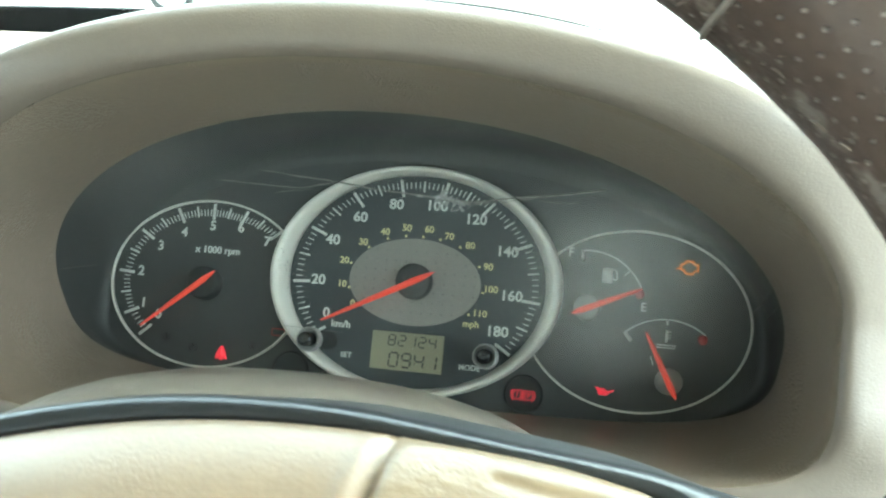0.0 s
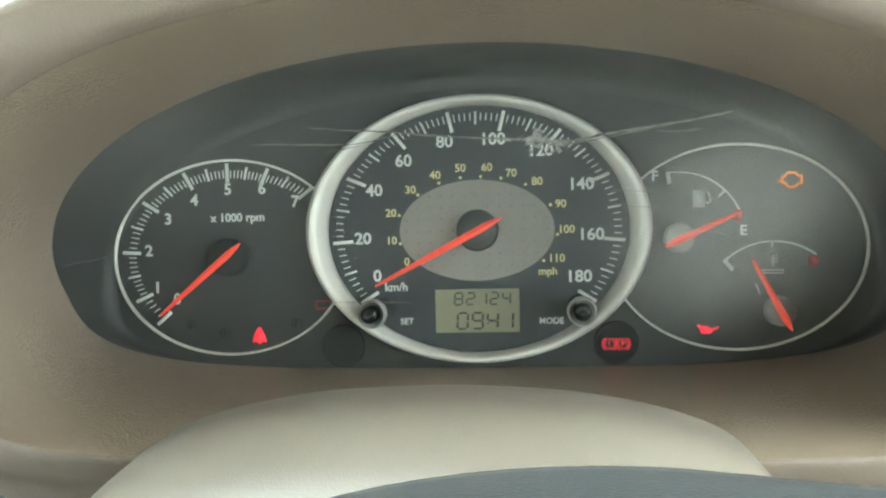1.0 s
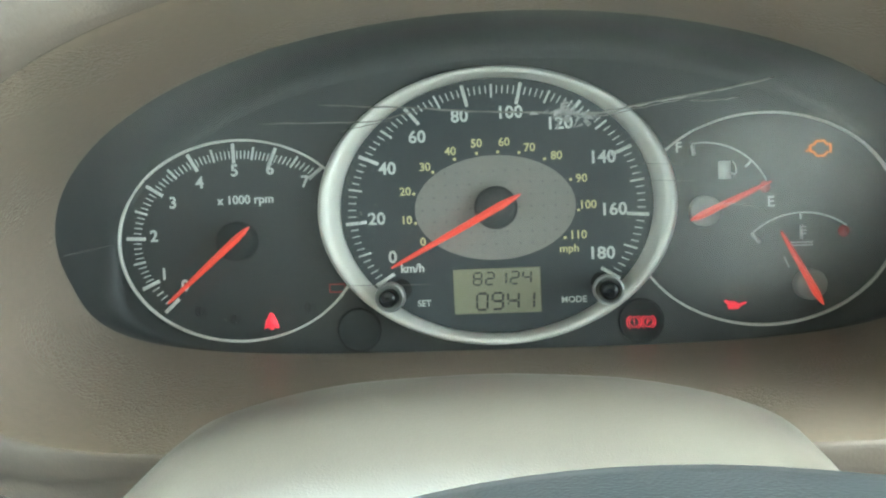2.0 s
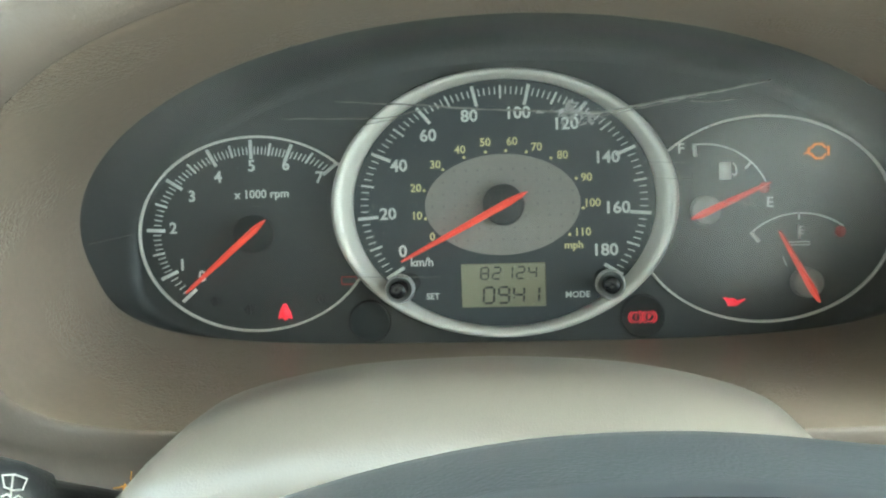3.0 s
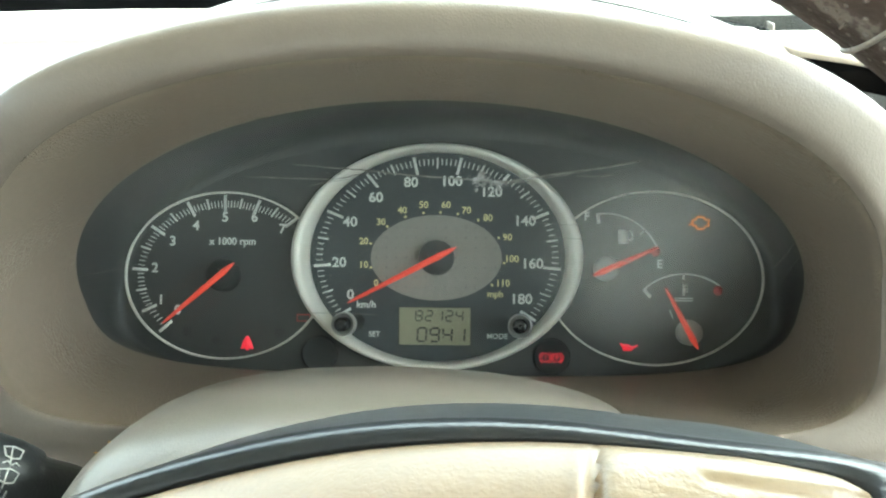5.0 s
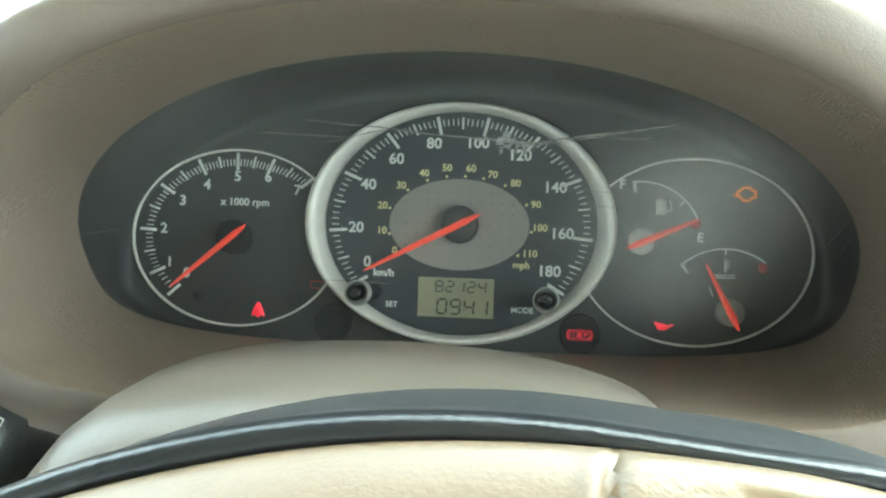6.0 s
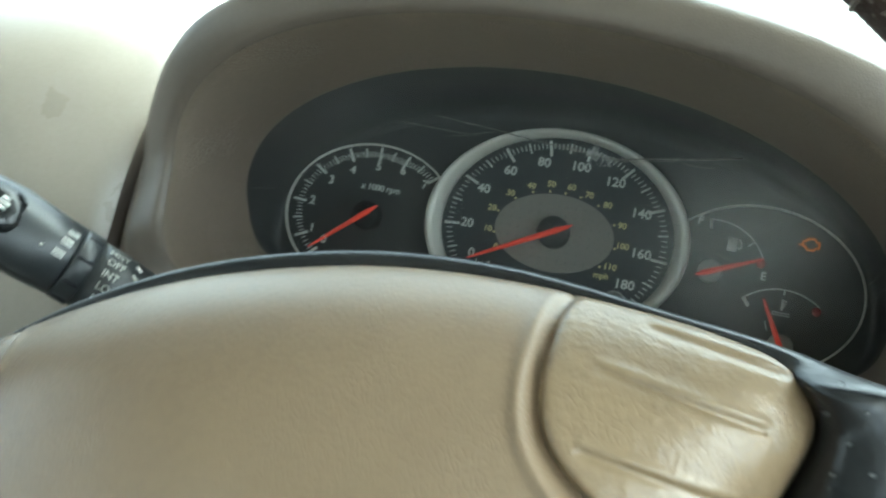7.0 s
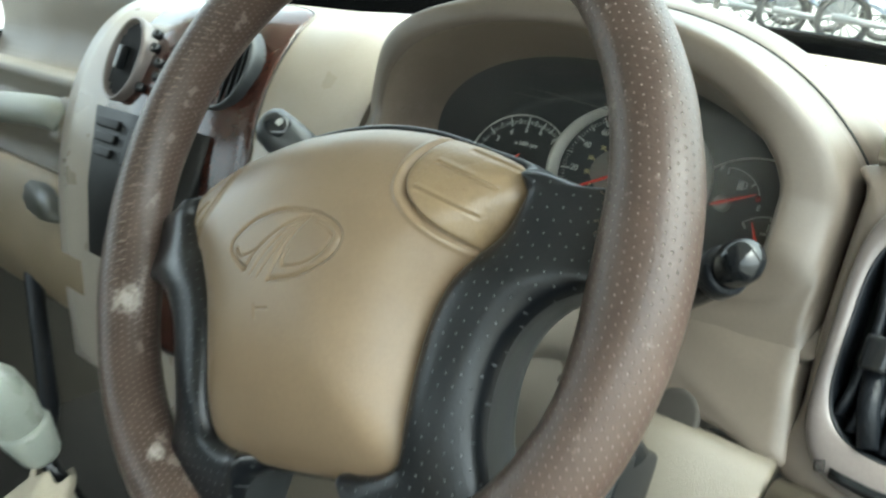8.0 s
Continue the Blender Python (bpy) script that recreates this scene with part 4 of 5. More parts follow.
# ---- the steering wheel ----
def perforate(m, pitch, hole, tone, depth):
    """Adds a staggered grid of small holes, in metres along the UV map, to a material."""
    nodes, link = m.node_tree.nodes, m.node_tree.links.new
    shader = nodes["Principled BSDF"]
    uv = nodes.new("ShaderNodeUVMap").outputs[0]
    fields = []
    for shift in (0.0, 0.5):
        scale = nodes.new("ShaderNodeVectorMath")
        scale.operation = "MULTIPLY_ADD"
        scale.inputs[1].default_value, scale.inputs[2].default_value = (1 / pitch, 0.6 / pitch, 0), (shift, shift, 0)
        link(uv, scale.inputs[0])
        cell = nodes.new("ShaderNodeVectorMath")
        cell.operation = "FRACTION"
        link(scale.outputs[0], cell.inputs[0])
        gap = nodes.new("ShaderNodeVectorMath")
        gap.operation = "MULTIPLY_ADD"
        gap.inputs[1].default_value, gap.inputs[2].default_value = (pitch, pitch / 0.6, 0), (-0.5 * pitch, -0.5 * pitch / 0.6, 0)
        link(cell.outputs[0], gap.inputs[0])
        size = nodes.new("ShaderNodeVectorMath")
        size.operation = "LENGTH"
        link(gap.outputs[0], size.inputs[0])
        fields.append(size.outputs["Value"])
    least = nodes.new("ShaderNodeMath")
    least.operation = "MINIMUM"
    link(fields[0], least.inputs[0])
    link(fields[1], least.inputs[1])
    rim_of = nodes.new("ShaderNodeMapRange")
    rim_of.inputs[1].default_value, rim_of.inputs[2].default_value = hole * 0.5, hole
    rim_of.inputs[3].default_value, rim_of.inputs[4].default_value = 1, 0
    link(least.outputs[0], rim_of.inputs[0])
    old = shader.inputs["Base Color"].links[0].from_socket
    mix = nodes.new("ShaderNodeMix")
    mix.data_type = "RGBA"
    mix.inputs[7].default_value = (*tone, 1)
    link(rim_of.outputs[0], mix.inputs[0])
    link(old, mix.inputs[6])
    link(mix.outputs[2], shader.inputs["Base Color"])
    relief = nodes.new("ShaderNodeBump")
    relief.inputs["Distance"].default_value, relief.invert = depth, True
    link(rim_of.outputs[0], relief.inputs["Height"])
    if shader.inputs["Normal"].links:
        link(shader.inputs["Normal"].links[0].from_socket, relief.inputs["Normal"])
    link(relief.outputs[0], shader.inputs["Normal"])


def wear(m, tone, low, high, scale, gloss):
    """Rubbed patches with a paler tone and another gloss."""
    nodes, link = m.node_tree.nodes, m.node_tree.links.new
    shader = nodes["Principled BSDF"]
    tex = nodes.new("ShaderNodeTexNoise")
    tex.inputs["Scale"].default_value, tex.inputs["Detail"].default_value, tex.inputs["Roughness"].default_value = scale, 8, 0.65
    link(nodes.new("ShaderNodeTexCoord").outputs["Object"], tex.inputs["Vector"])
    mask = nodes.new("ShaderNodeMapRange")
    mask.inputs[1].default_value, mask.inputs[2].default_value = low, high
    link(tex.outputs["Fac"], mask.inputs[0])
    for socket, value, kind, out in (("Base Color", (*tone, 1), "RGBA", 2), ("Roughness", gloss, "FLOAT", 0)):
        mix = nodes.new("ShaderNodeMix")
        mix.data_type = kind
        a, b = (6, 7) if kind == "RGBA" else (2, 3)
        mix.inputs[b].default_value = value
        link(mask.outputs[0], mix.inputs[0])
        link(shader.inputs[socket].links[0].from_socket, mix.inputs[a])
        link(mix.outputs[out], shader.inputs[socket])


wear(LEATHER, (0.105, 0.080, 0.066), 0.64, 0.76, 90, 0.28)
def edge_wear(m, tone, scale, bands):
    """Leather paled in broken streaks along some lines of the tube (v of the UV map, half width, strength): scuffs, and
    partly a painted highlight.
    """
    nodes, link = m.node_tree.nodes, m.node_tree.links.new
    shader = nodes["Principled BSDF"]
    split = nodes.new("ShaderNodeSeparateXYZ")
    link(nodes.new("ShaderNodeUVMap").outputs[0], split.inputs[0])
    total = None
    for size, share in ((scale, 0.75), (scale * 5, 0.25)):
        tex, part_of = nodes.new("ShaderNodeTexNoise"), nodes.new("ShaderNodeMath")
        tex.inputs["Scale"].default_value, tex.inputs["Detail"].default_value = size, 6
        link(nodes.new("ShaderNodeTexCoord").outputs["Object"], tex.inputs["Vector"])
        part_of.operation = "MULTIPLY_ADD"
        part_of.inputs[1].default_value, part_of.inputs[2].default_value = share, 0.0
        link(tex.outputs["Fac"], part_of.inputs[0])
        if total:
            link(total, part_of.inputs[2])
        total = part_of.outputs[0]
    for v, reach, amount in bands:
        off, gap, near, add = nodes.new("ShaderNodeMath"), nodes.new("ShaderNodeMath"), nodes.new("ShaderNodeMapRange"), nodes.new("ShaderNodeMath")
        off.operation, gap.operation, add.operation = "SUBTRACT", "ABSOLUTE", "ADD"
        off.inputs[1].default_value = v
        link(split.outputs["Y"], off.inputs[0])
        link(off.outputs[0], gap.inputs[0])
        near.interpolation_type = "SMOOTHSTEP"
        near.inputs[1].default_value, near.inputs[2].default_value, near.inputs[3].default_value, near.inputs[4].default_value = 0, reach, amount, 0
        link(gap.outputs[0], near.inputs[0])
        link(total, add.inputs[0])
        link(near.outputs[0], add.inputs[1])
        total = add.outputs[0]
    mask = nodes.new("ShaderNodeMapRange")
    mask.inputs[1].default_value, mask.inputs[2].default_value = 0.645, 0.70
    link(total, mask.inputs[0])
    mix = nodes.new("ShaderNodeMix")
    mix.data_type = "RGBA"
    mix.inputs[7].default_value = (*tone, 1)
    link(mask.outputs[0], mix.inputs[0])
    link(shader.inputs["Base Color"].links[0].from_socket, mix.inputs[6])
    link(mix.outputs[2], shader.inputs["Base Color"])


# First band: scuffed inner edge. Second, along the front: part scuff, part painted highlight.
edge_wear(LEATHER, (0.15, 0.122, 0.104), 130, ((0.033, 0.007, 0.13), (0.061, 0.006, 0.05)))


def rubbed_spot(m, centre, size, tone):
    """A patch of leather rubbed through to pale cloth, ragged at its edge."""
    nodes, link = m.node_tree.nodes, m.node_tree.links.new
    shader = nodes["Principled BSDF"]
    where = nodes.new("ShaderNodeTexCoord").outputs["Object"]
    away, tex, add, mask = nodes.new("ShaderNodeVectorMath"), nodes.new("ShaderNodeTexNoise"), nodes.new("ShaderNodeMath"), nodes.new("ShaderNodeMapRange")
    away.operation = "DISTANCE"
    away.inputs[1].default_value = centre
    link(where, away.inputs[0])
    tex.inputs["Scale"].default_value, tex.inputs["Detail"].default_value = 260, 6
    link(where, tex.inputs["Vector"])
    add.operation = "MULTIPLY_ADD"
    add.inputs[1].default_value = size * 2.2
    link(tex.outputs["Fac"], add.inputs[0])
    link(away.outputs["Value"], add.inputs[2])
    mask.inputs[1].default_value, mask.inputs[2].default_value = size * 1.5, size * 2.2
    mask.inputs[3].default_value, mask.inputs[4].default_value = 1, 0
    link(add.outputs[0], mask.inputs[0])
    mix = nodes.new("ShaderNodeMix")
    mix.data_type = "RGBA"
    mix.inputs[7].default_value = (*tone, 1)
    link(mask.outputs[0], mix.inputs[0])
    link(shader.inputs["Base Color"].links[0].from_socket, mix.inputs[6])
    link(mix.outputs[2], shader.inputs["Base Color"])


for centre, size in (((-0.1560, -0.014, -0.0410), 0.010), ((-0.1050, -0.012, -0.126), 0.006), ((0.166, -0.010, 0.042), 0.005)):
    rubbed_spot(LEATHER, centre, size, (0.30, 0.27, 0.245))
perforate(LEATHER, 0.0043, 0.00058, (0.2, 0.17, 0.147), 0.0009)
TRIM = material("black_perforated_trim", (0.0042, 0.0054, 0.0072), 0.31, bump=0.00010, grain=700, cells=True, vary=0.2, spec=0.45)
perforate(TRIM, 0.0068, 0.0006, (0.11, 0.115, 0.12), 0.0006)
wear(TAN, (0.182, 0.134, 0.084), 0.5, 0.75, 9, 0.32)
wear(TAN_WORN, (0.190, 0.136, 0.076), 0.48, 0.7, 30, 0.30)

wheel = thing("steering_wheel", "worn brown perforated leather steering wheel with tan airbag cover", "steering wheel", pose(-0.003, -0.256, -0.103, 0, -15, 0))


def rim_point(angle, b, lift=0.0):
    """A point of the rim: angle round the wheel, b round the tube (0 outwards, 270 degrees towards the driver)."""
    deg = math.degrees(angle)
    inner = max(0.0, -math.cos(b))
    grip = inner * sum(h * math.exp(-(((deg - c + 180) % 360 - 180) / w) ** 2) for c, w, h in ((-8, 15, 0.0075), (188, 15, 0.0075), (-52, 16, 0.003), (232, 16, 0.003), (38, 22, -0.0038), (142, 22, -0.0038)))
    lump = 0.00035 * noise.noise(Vector((math.cos(angle) * 9, b * 1.3, math.sin(angle) * 9)))
    r = 0.0180 + grip + lump + lift
    way = 0.181 + r * math.cos(b)
    return Vector((way * math.cos(angle), 0.0185 * (r / 0.018) ** 0.3 * math.sin(b), way * math.sin(angle)))


bm = bmesh.new()
uv = bm.loops.layers.uv.new("UVMap")
AROUND, TUBE = 240, 28
loops = [[rim_point(2 * math.pi * k / AROUND, math.pi / 2 + 2 * math.pi * j / TUBE) for j in range(TUBE + 1)] for k in range(AROUND + 1)]
made = loft(bm, loops, ring=False)
where = {v: (2 * math.pi * 0.181 * k / AROUND, 2 * math.pi * 0.018 * j / TUBE) for k, row in enumerate(made) for j, v in enumerate(row)}
for f in bm.faces:
    for corner in f.loops:
        corner[uv].uv = where[corner.vert]
bmesh.ops.remove_doubles(bm, verts=bm.verts, dist=1e-6)
rim = part("rim", bm, LEATHER, wheel, "brown perforated leather cover, rubbed pale")
for deg in (37.0,):
    bm = bmesh.new()
    tube(bm, [rim_point(radians(deg) + 0.012 * math.sin(b * 1.0), b, 0.0001) for b in [2 * math.pi * j / 40 for j in range(41)]], 0.0006, 6)
    part("joint", bm, LEATHER, rim, "dark joint in the leather")
thread = random.Random(7)
for k in range(46):
    a = radians(98 + 2.05 * k)
    b = radians(238 + 5 * math.sin(k))
    bm = bmesh.new()
    d = radians(8) * (1 if k % 2 else 0.5)
    tube(bm, [rim_point(a - 0.006, b - d, 0.0002), rim_point(a, b, 0.0013), rim_point(a + 0.008, b + d, 0.0003)], 0.0007, 6)
    part("stitch", bm, THREAD, rim)
for k in range(22):
    a, b = radians(thread.choice((thread.uniform(60, 90), thread.uniform(110, 215)))), radians(thread.uniform(150, 235))
    p = rim_point(a, b)
    bm = bmesh.new()
    tube(bm, [p, p + Vector((thread.uniform(-0.003, 0.003), -0.002, thread.uniform(-0.003, 0.003))), p + Vector((thread.uniform(-0.005, 0.005), -0.003, thread.uniform(-0.005, 0.005)))], 0.00025, 4)
    part("loose_thread", bm, THREAD, rim)

bm = bmesh.new()
for k in range(130):
    a = radians(thread.choice((thread.uniform(-2, 62), thread.uniform(100, 200))))
    b = radians(thread.gauss(197 if a < 1.4 else 222, 9))
    p = rim_point(a, b)
    way = Vector((thread.uniform(-1, 1), -0.5, thread.uniform(-1, 1))) * 0.0022
    tube(bm, [p, p + way * 0.6 + Vector((0, -0.0004, 0)), p + way], 0.00022, 4)
part("frayed_thread", bm, THREAD, rim)["kind"] = "stuff"

HALF = [(0.0, 0.0545), (0.03, 0.0528), (0.06, 0.0470), (0.09, 0.0375), (0.1045, 0.0315), (0.1120, 0.0272), (0.1165, 0.0212), (0.1172, 0.0130), (0.1120, 0.0035), (0.1050, -0.0055), (0.0968, -0.0165), (0.0840, -0.0390), (0.0775, -0.0620), (0.0735, -0.0890), (0.0705, -0.1080), (0.0620, -0.1180), (0.0380, -0.1225), (0.0, -0.1235)]
PAD = curved([(x, z, 0) for x, z in HALF + [(-x, z) for x, z in HALF[-2:0:-1]]], 8, closed=True)
PAD_C = Vector((0.0, -0.025, 0))


def pad_reach(x, z):
    """How far out a point lies on the cover: 0 at its middle, 1 at its edge."""
    dx, dz = x - PAD_C.x, z - PAD_C.y
    best = 1.0
    for p, q in zip(PAD, PAD[1:] + PAD[:1]):
        ax, az, bx, bz = p.x - PAD_C.x, p.y - PAD_C.y, q.x - PAD_C.x, q.y - PAD_C.y
        ca, cb = ax * dz - az * dx, bx * dz - bz * dx
        if ca * cb <= 0 and ca != cb and (ax * dx + az * dz) > 0:
            k = ca / (ca - cb)
            best = math.hypot(dx, dz) / max(1e-6, math.hypot(ax + (bx - ax) * k, az + (bz - az) * k))
    return best


# black carrier with four spokes
PAIRS = [((0, 0.050), (0, 0.0592)), ((0.03, 0.049), (0.03, 0.0572)), ((0.06, 0.0435), (0.06, 0.0505)), ((0.09, 0.034), (0.09, 0.0395)), ((0.105, 0.027), (0.112, 0.0312)), ((0.114, 0.023), (0.130, 0.0225)),
         ((0.117, 0.018), (0.147, 0.0162)), ((0.116, 0.012), (0.166, 0.0135)), ((0.113, 0.005), (0.170, -0.003)), ((0.108, -0.004), (0.168, -0.0265)), ((0.103, -0.012), (0.150, -0.0285)), ((0.097, -0.02), (0.133, -0.0355)),
         ((0.0905, -0.034), (0.120, -0.0485)), ((0.083, -0.05), (0.113, -0.063)), ((0.078, -0.068), (0.109, -0.080)), ((0.073, -0.088), (0.108, -0.100)), ((0.068, -0.104), (0.113, -0.122)), ((0.062, -0.111), (0.121, -0.135)),
         ((0.055, -0.115), (0.092, -0.157)), ((0.046, -0.117), (0.060, -0.172)), ((0.040, -0.118), (0.047, -0.152)), ((0.031, -0.119), (0.037, -0.129)), ((0.015, -0.1195), (0.016, -0.1255)), ((0, -0.12), (0, -0.1255))]
PAIRS = PAIRS + [((-a[0], a[1]), (-b[0], b[1])) for a, b in PAIRS[-2:0:-1]]
inner_edge = [PAD_C + (p - PAD_C) * ((0.99 - 0.04 * smooth01(-p.y / 0.03)) / max(0.5, pad_reach(p.x, p.y))) for p in curved([(a[0], a[1], 0) for a, _ in PAIRS], 4, closed=True)]
outer_edge = curved([(b[0], b[1], 0) for _, b in PAIRS], 4, closed=True)
PROFILE = ((0.0, 0.014), (0.05, 0.0065), (0.10, 0.0022), (0.15, 0.0006), (0.25, -0.0012), (0.4, -0.0014), (0.55, -0.0010), (0.7, 0.0000), (0.82, 0.0016), (0.91, 0.0042), (0.97, 0.0082), (1.0, 0.014))


def carrier(f, sink):
    row = []
    for a, b in zip(inner_edge, outer_edge):
        p = a.lerp(b, f)
        broad = smooth01(min(1.0, (b - a).length / 0.021) * 1.3 - 0.35)
        out = smooth01((p.length - 0.115) / 0.055)
        y = -(0.0075 + 0.006 * smooth01(-p.y / 0.03)) * broad + 0.012 * out * broad + 0.0055 * (1 - broad)
        row.append((p.x, y + sink * (0.35 + 0.65 * broad) * (1 - 0.4 * out), p.y))
    return row


bm = bmesh.new()
uv = bm.loops.layers.uv.new("UVMap")
loft(bm, [carrier(f, sink) for f, sink in PROFILE])
for f in bm.faces:
    mid = f.calc_center_median()
    plain = mid.z > 0 and abs(mid.x) < 0.112
    for corner in f.loops:
        corner[uv].uv = (0.00175, 0.0) if plain else (corner.vert.co.x, corner.vert.co.z)
part("spokes", bm, TRIM, wheel, "black perforated trim and four spokes")
back_edge = carrier(1.0, 0.014)
HUB_BACK = ((0.995, 0.995, 0.010, 0.007), (0.980, 0.980, 0.022, 0.014), (0.978, 0.975, 0.036, 0.020), (0.975, 0.962, 0.050, 0.025), (0.965, 0.950, 0.0555, 0.027), (0.90, 0.90, 0.058, 0.028))


def hub_back(wide, high, deep, sink):
    """A loop behind the carrier; the hub housing above the column reaches further back than the spokes."""
    row = []
    for x, y, z in back_edge:
        hub = smooth01((0.128 - abs(x)) / 0.03) * smooth01((z - 0.012) / 0.012)
        row.append((x * wide, deep * hub + (y + sink) * (1 - hub), z * high))
    return row


bm = bmesh.new()
loft(bm, [back_edge] + [hub_back(*step) for step in HUB_BACK])
part("spoke_back", bm, STALK, wheel, "smooth black backs of the spokes")

def dome(x, z, f):
    """Height of the cover: a shallow dome that rolls off towards its edge."""
    e2 = (x / 0.14) ** 2 + ((z + 0.03) / 0.115) ** 2
    return -0.039 * (1 - 0.6 * e2) * (1 - f ** 4) ** 0.7 + 0.003 * f ** 8


HORN_EDGE = [(0.0745, 0.0470), (0.0702, 0.0425), (0.0672, 0.0350), (0.0655, 0.0255), (0.0662, 0.0160), (0.0700, 0.0085), (0.0775, 0.0000), (0.0865, -0.0070), (0.0985, -0.0135)]
HORN_AREA = [(p.x, p.y) for p in curved([(x, z, 0) for x, z in HORN_EDGE], 4)] + [(0.13, -0.0135), (0.13, 0.06), (0.0745, 0.06)]


def in_horn(x, z):
    inside_it = False
    for (x0, z0), (x1, z1) in zip(HORN_AREA, HORN_AREA[1:] + HORN_AREA[:1]):
        if (z0 > z) != (z1 > z) and x < (x1 - x0) * (z - z0) / (z1 - z0) + x0:
            inside_it = not inside_it
    return inside_it


BADGE = [
    ([(-0.0190, -0.0275), (-0.0290, -0.0215), (-0.0333, -0.0150), (-0.0280, -0.0080), (-0.0150, -0.0010), (0.0030, 0.0028), (0.0220, 0.0008), (0.0360, -0.0045), (0.0420, -0.0110), (0.0390, -0.0190), (0.0290, -0.0260), (0.0150, -0.0310), (0.0, -0.0325)], 0.0010),
    ([(0.0, -0.0325), (0.0060, -0.0200), (0.0130, -0.0095), (0.0210, -0.0015)], 0.0008),
    ([(-0.0080, -0.0312), (0.0010, -0.0190), (0.0110, -0.0080), (0.0210, -0.0015)], 0.0006),
    ([(-0.0140, -0.0300), (-0.0045, -0.0180), (0.0080, -0.0075), (0.0200, -0.0012)], 0.0006),
    ([(-0.0190, -0.0275), (-0.0110, -0.0170), (0.0040, -0.0065), (0.0195, -0.0008)], 0.0008),
    ([(-0.0275, -0.0165), (-0.0245, -0.0200), (-0.0200, -0.0205), (-0.0130, -0.0180)], 0.0007),
    ([(0.0110, -0.0180), (0.0085, -0.0230), (0.0110, -0.0258), (0.0240, -0.0240), (0.0330, -0.0180), (0.0375, -0.0115), (0.0330, -0.0070), (0.0270, -0.0045)], 0.0007),
    ([(-0.0080, -0.0452), (-0.0062, -0.0510)], 0.0006),
    ([(-0.0078, -0.0468), (0.0018, -0.0466)], 0.0005)]
RIBS = (((0.088, 0.0368), (0.1135, 0.0262)), ((0.078, 0.0287), (0.1075, 0.0160)), ((0.0745, 0.0140), (0.1010, 0.0025)))


def reach_to(px, pz, line):
    """Distance of many points from a line of (x, z) points."""
    best = np.full(px.shape, 9.0)
    for (x0, z0), (x1, z1) in zip(line, line[1:]):
        dx, dz = x1 - x0, z1 - z0
        k = np.clip(((px - x0) * dx + (pz - z0) * dz) / (dx * dx + dz * dz + 1e-12), 0, 1)
        best = np.minimum(best, np.hypot(px - x0 - k * dx, pz - z0 - k * dz))
    return best


def flat_line(points, steps=5):
    return [(p.x, p.y) for p in curved([(x, z, 0) for x, z in points], steps)]


# one fine sheet with the moulded lines pressed into it, cut into cover and horn pads along their groove
RINGS = 210
ROUND = curved(PAD, 4, closed=True)
N = len(ROUND)
ratio = np.array([0.004] + [(k / RINGS) for k in range(2, RINGS + 1)])
ex, ez = np.array([p.x for p in ROUND]), np.array([p.y for p in ROUND])
gx, gz = PAD_C.x + ratio[:, None] * (ex - PAD_C.x)[None], PAD_C.y + ratio[:, None] * (ez - PAD_C.y)[None]
gy = dome(gx, gz, np.repeat(ratio[:, None], N, axis=1))
for line, width in BADGE:
    gy += 0.0011 * (width / 0.0009) * np.exp(-(reach_to(gx, gz, flat_line(line)) / width) ** 2)
side_x = np.abs(gx)
inside_horn = np.array([[in_horn(x, z) if x > 0.055 and z > -0.03 else False for x, z in zip(rx, rz)] for rx, rz in zip(side_x, gz)])
seam = reach_to(side_x, gz, flat_line(HORN_EDGE))
gy += 0.0036 * np.exp(-(seam / 0.0013) ** 2)
gy -= np.where(inside_horn, 0.0006 * (1 - np.exp(-(seam / 0.002) ** 2)), 0.0011 * np.exp(-((seam - 0.0030) / 0.0015) ** 2))
for a, b in RIBS:
    d = reach_to(side_x, gz, [a, b])
    below = reach_to(side_x, gz, [(a[0] - 0.0004, a[1] - 0.0018), (b[0] - 0.0004, b[1] - 0.0018)])
    gy += 0.0007 * np.exp(-(below / 0.0008) ** 2) - 0.0006 * np.exp(-(d / 0.0009) ** 2)
rows = [[Vector((gx[r, k], gy[r, k], gz[r, k])) for k in range(N)] for r in range(len(ratio))] + [[Vector((p.x * 0.995, 0.02, p.y * 0.995)) for p in ROUND]]
bms = {key: bmesh.new() for key in (0, 1, -1)}
seen_verts = {key: {} for key in (0, 1, -1)}
for r in range(len(rows) - 1):
    for k in range(N):
        corners = [(r, k), (r, (k + 1) % N), (r + 1, (k + 1) % N), (r + 1, k)]
        mid = rows[r][k]
        key = (1 if mid.x > 0 else -1) if inside_horn[min(r, RINGS - 1), k] else 0
        vs = []
        for c in corners:
            if c not in seen_verts[key]:
                seen_verts[key][c] = bms[key].verts.new(rows[c[0]][c[1]])
            vs.append(seen_verts[key][c])
        bms[key].faces.new(vs)
middle = bms[0].verts.new((PAD_C.x, float(gy[0].mean()), PAD_C.y))
for k in range(N):
    bms[0].faces.new((seen_verts[0][(0, k)], seen_verts[0][(0, (k + 1) % N)], middle))
cover = part("airbag_cover", bms[0], TAN, wheel, "smooth tan airbag cover with a moulded oval badge")
for key in (1, -1):
    part("horn_pad", bms[key], TAN_WORN, cover, "worn creased horn pad with raised ribs")
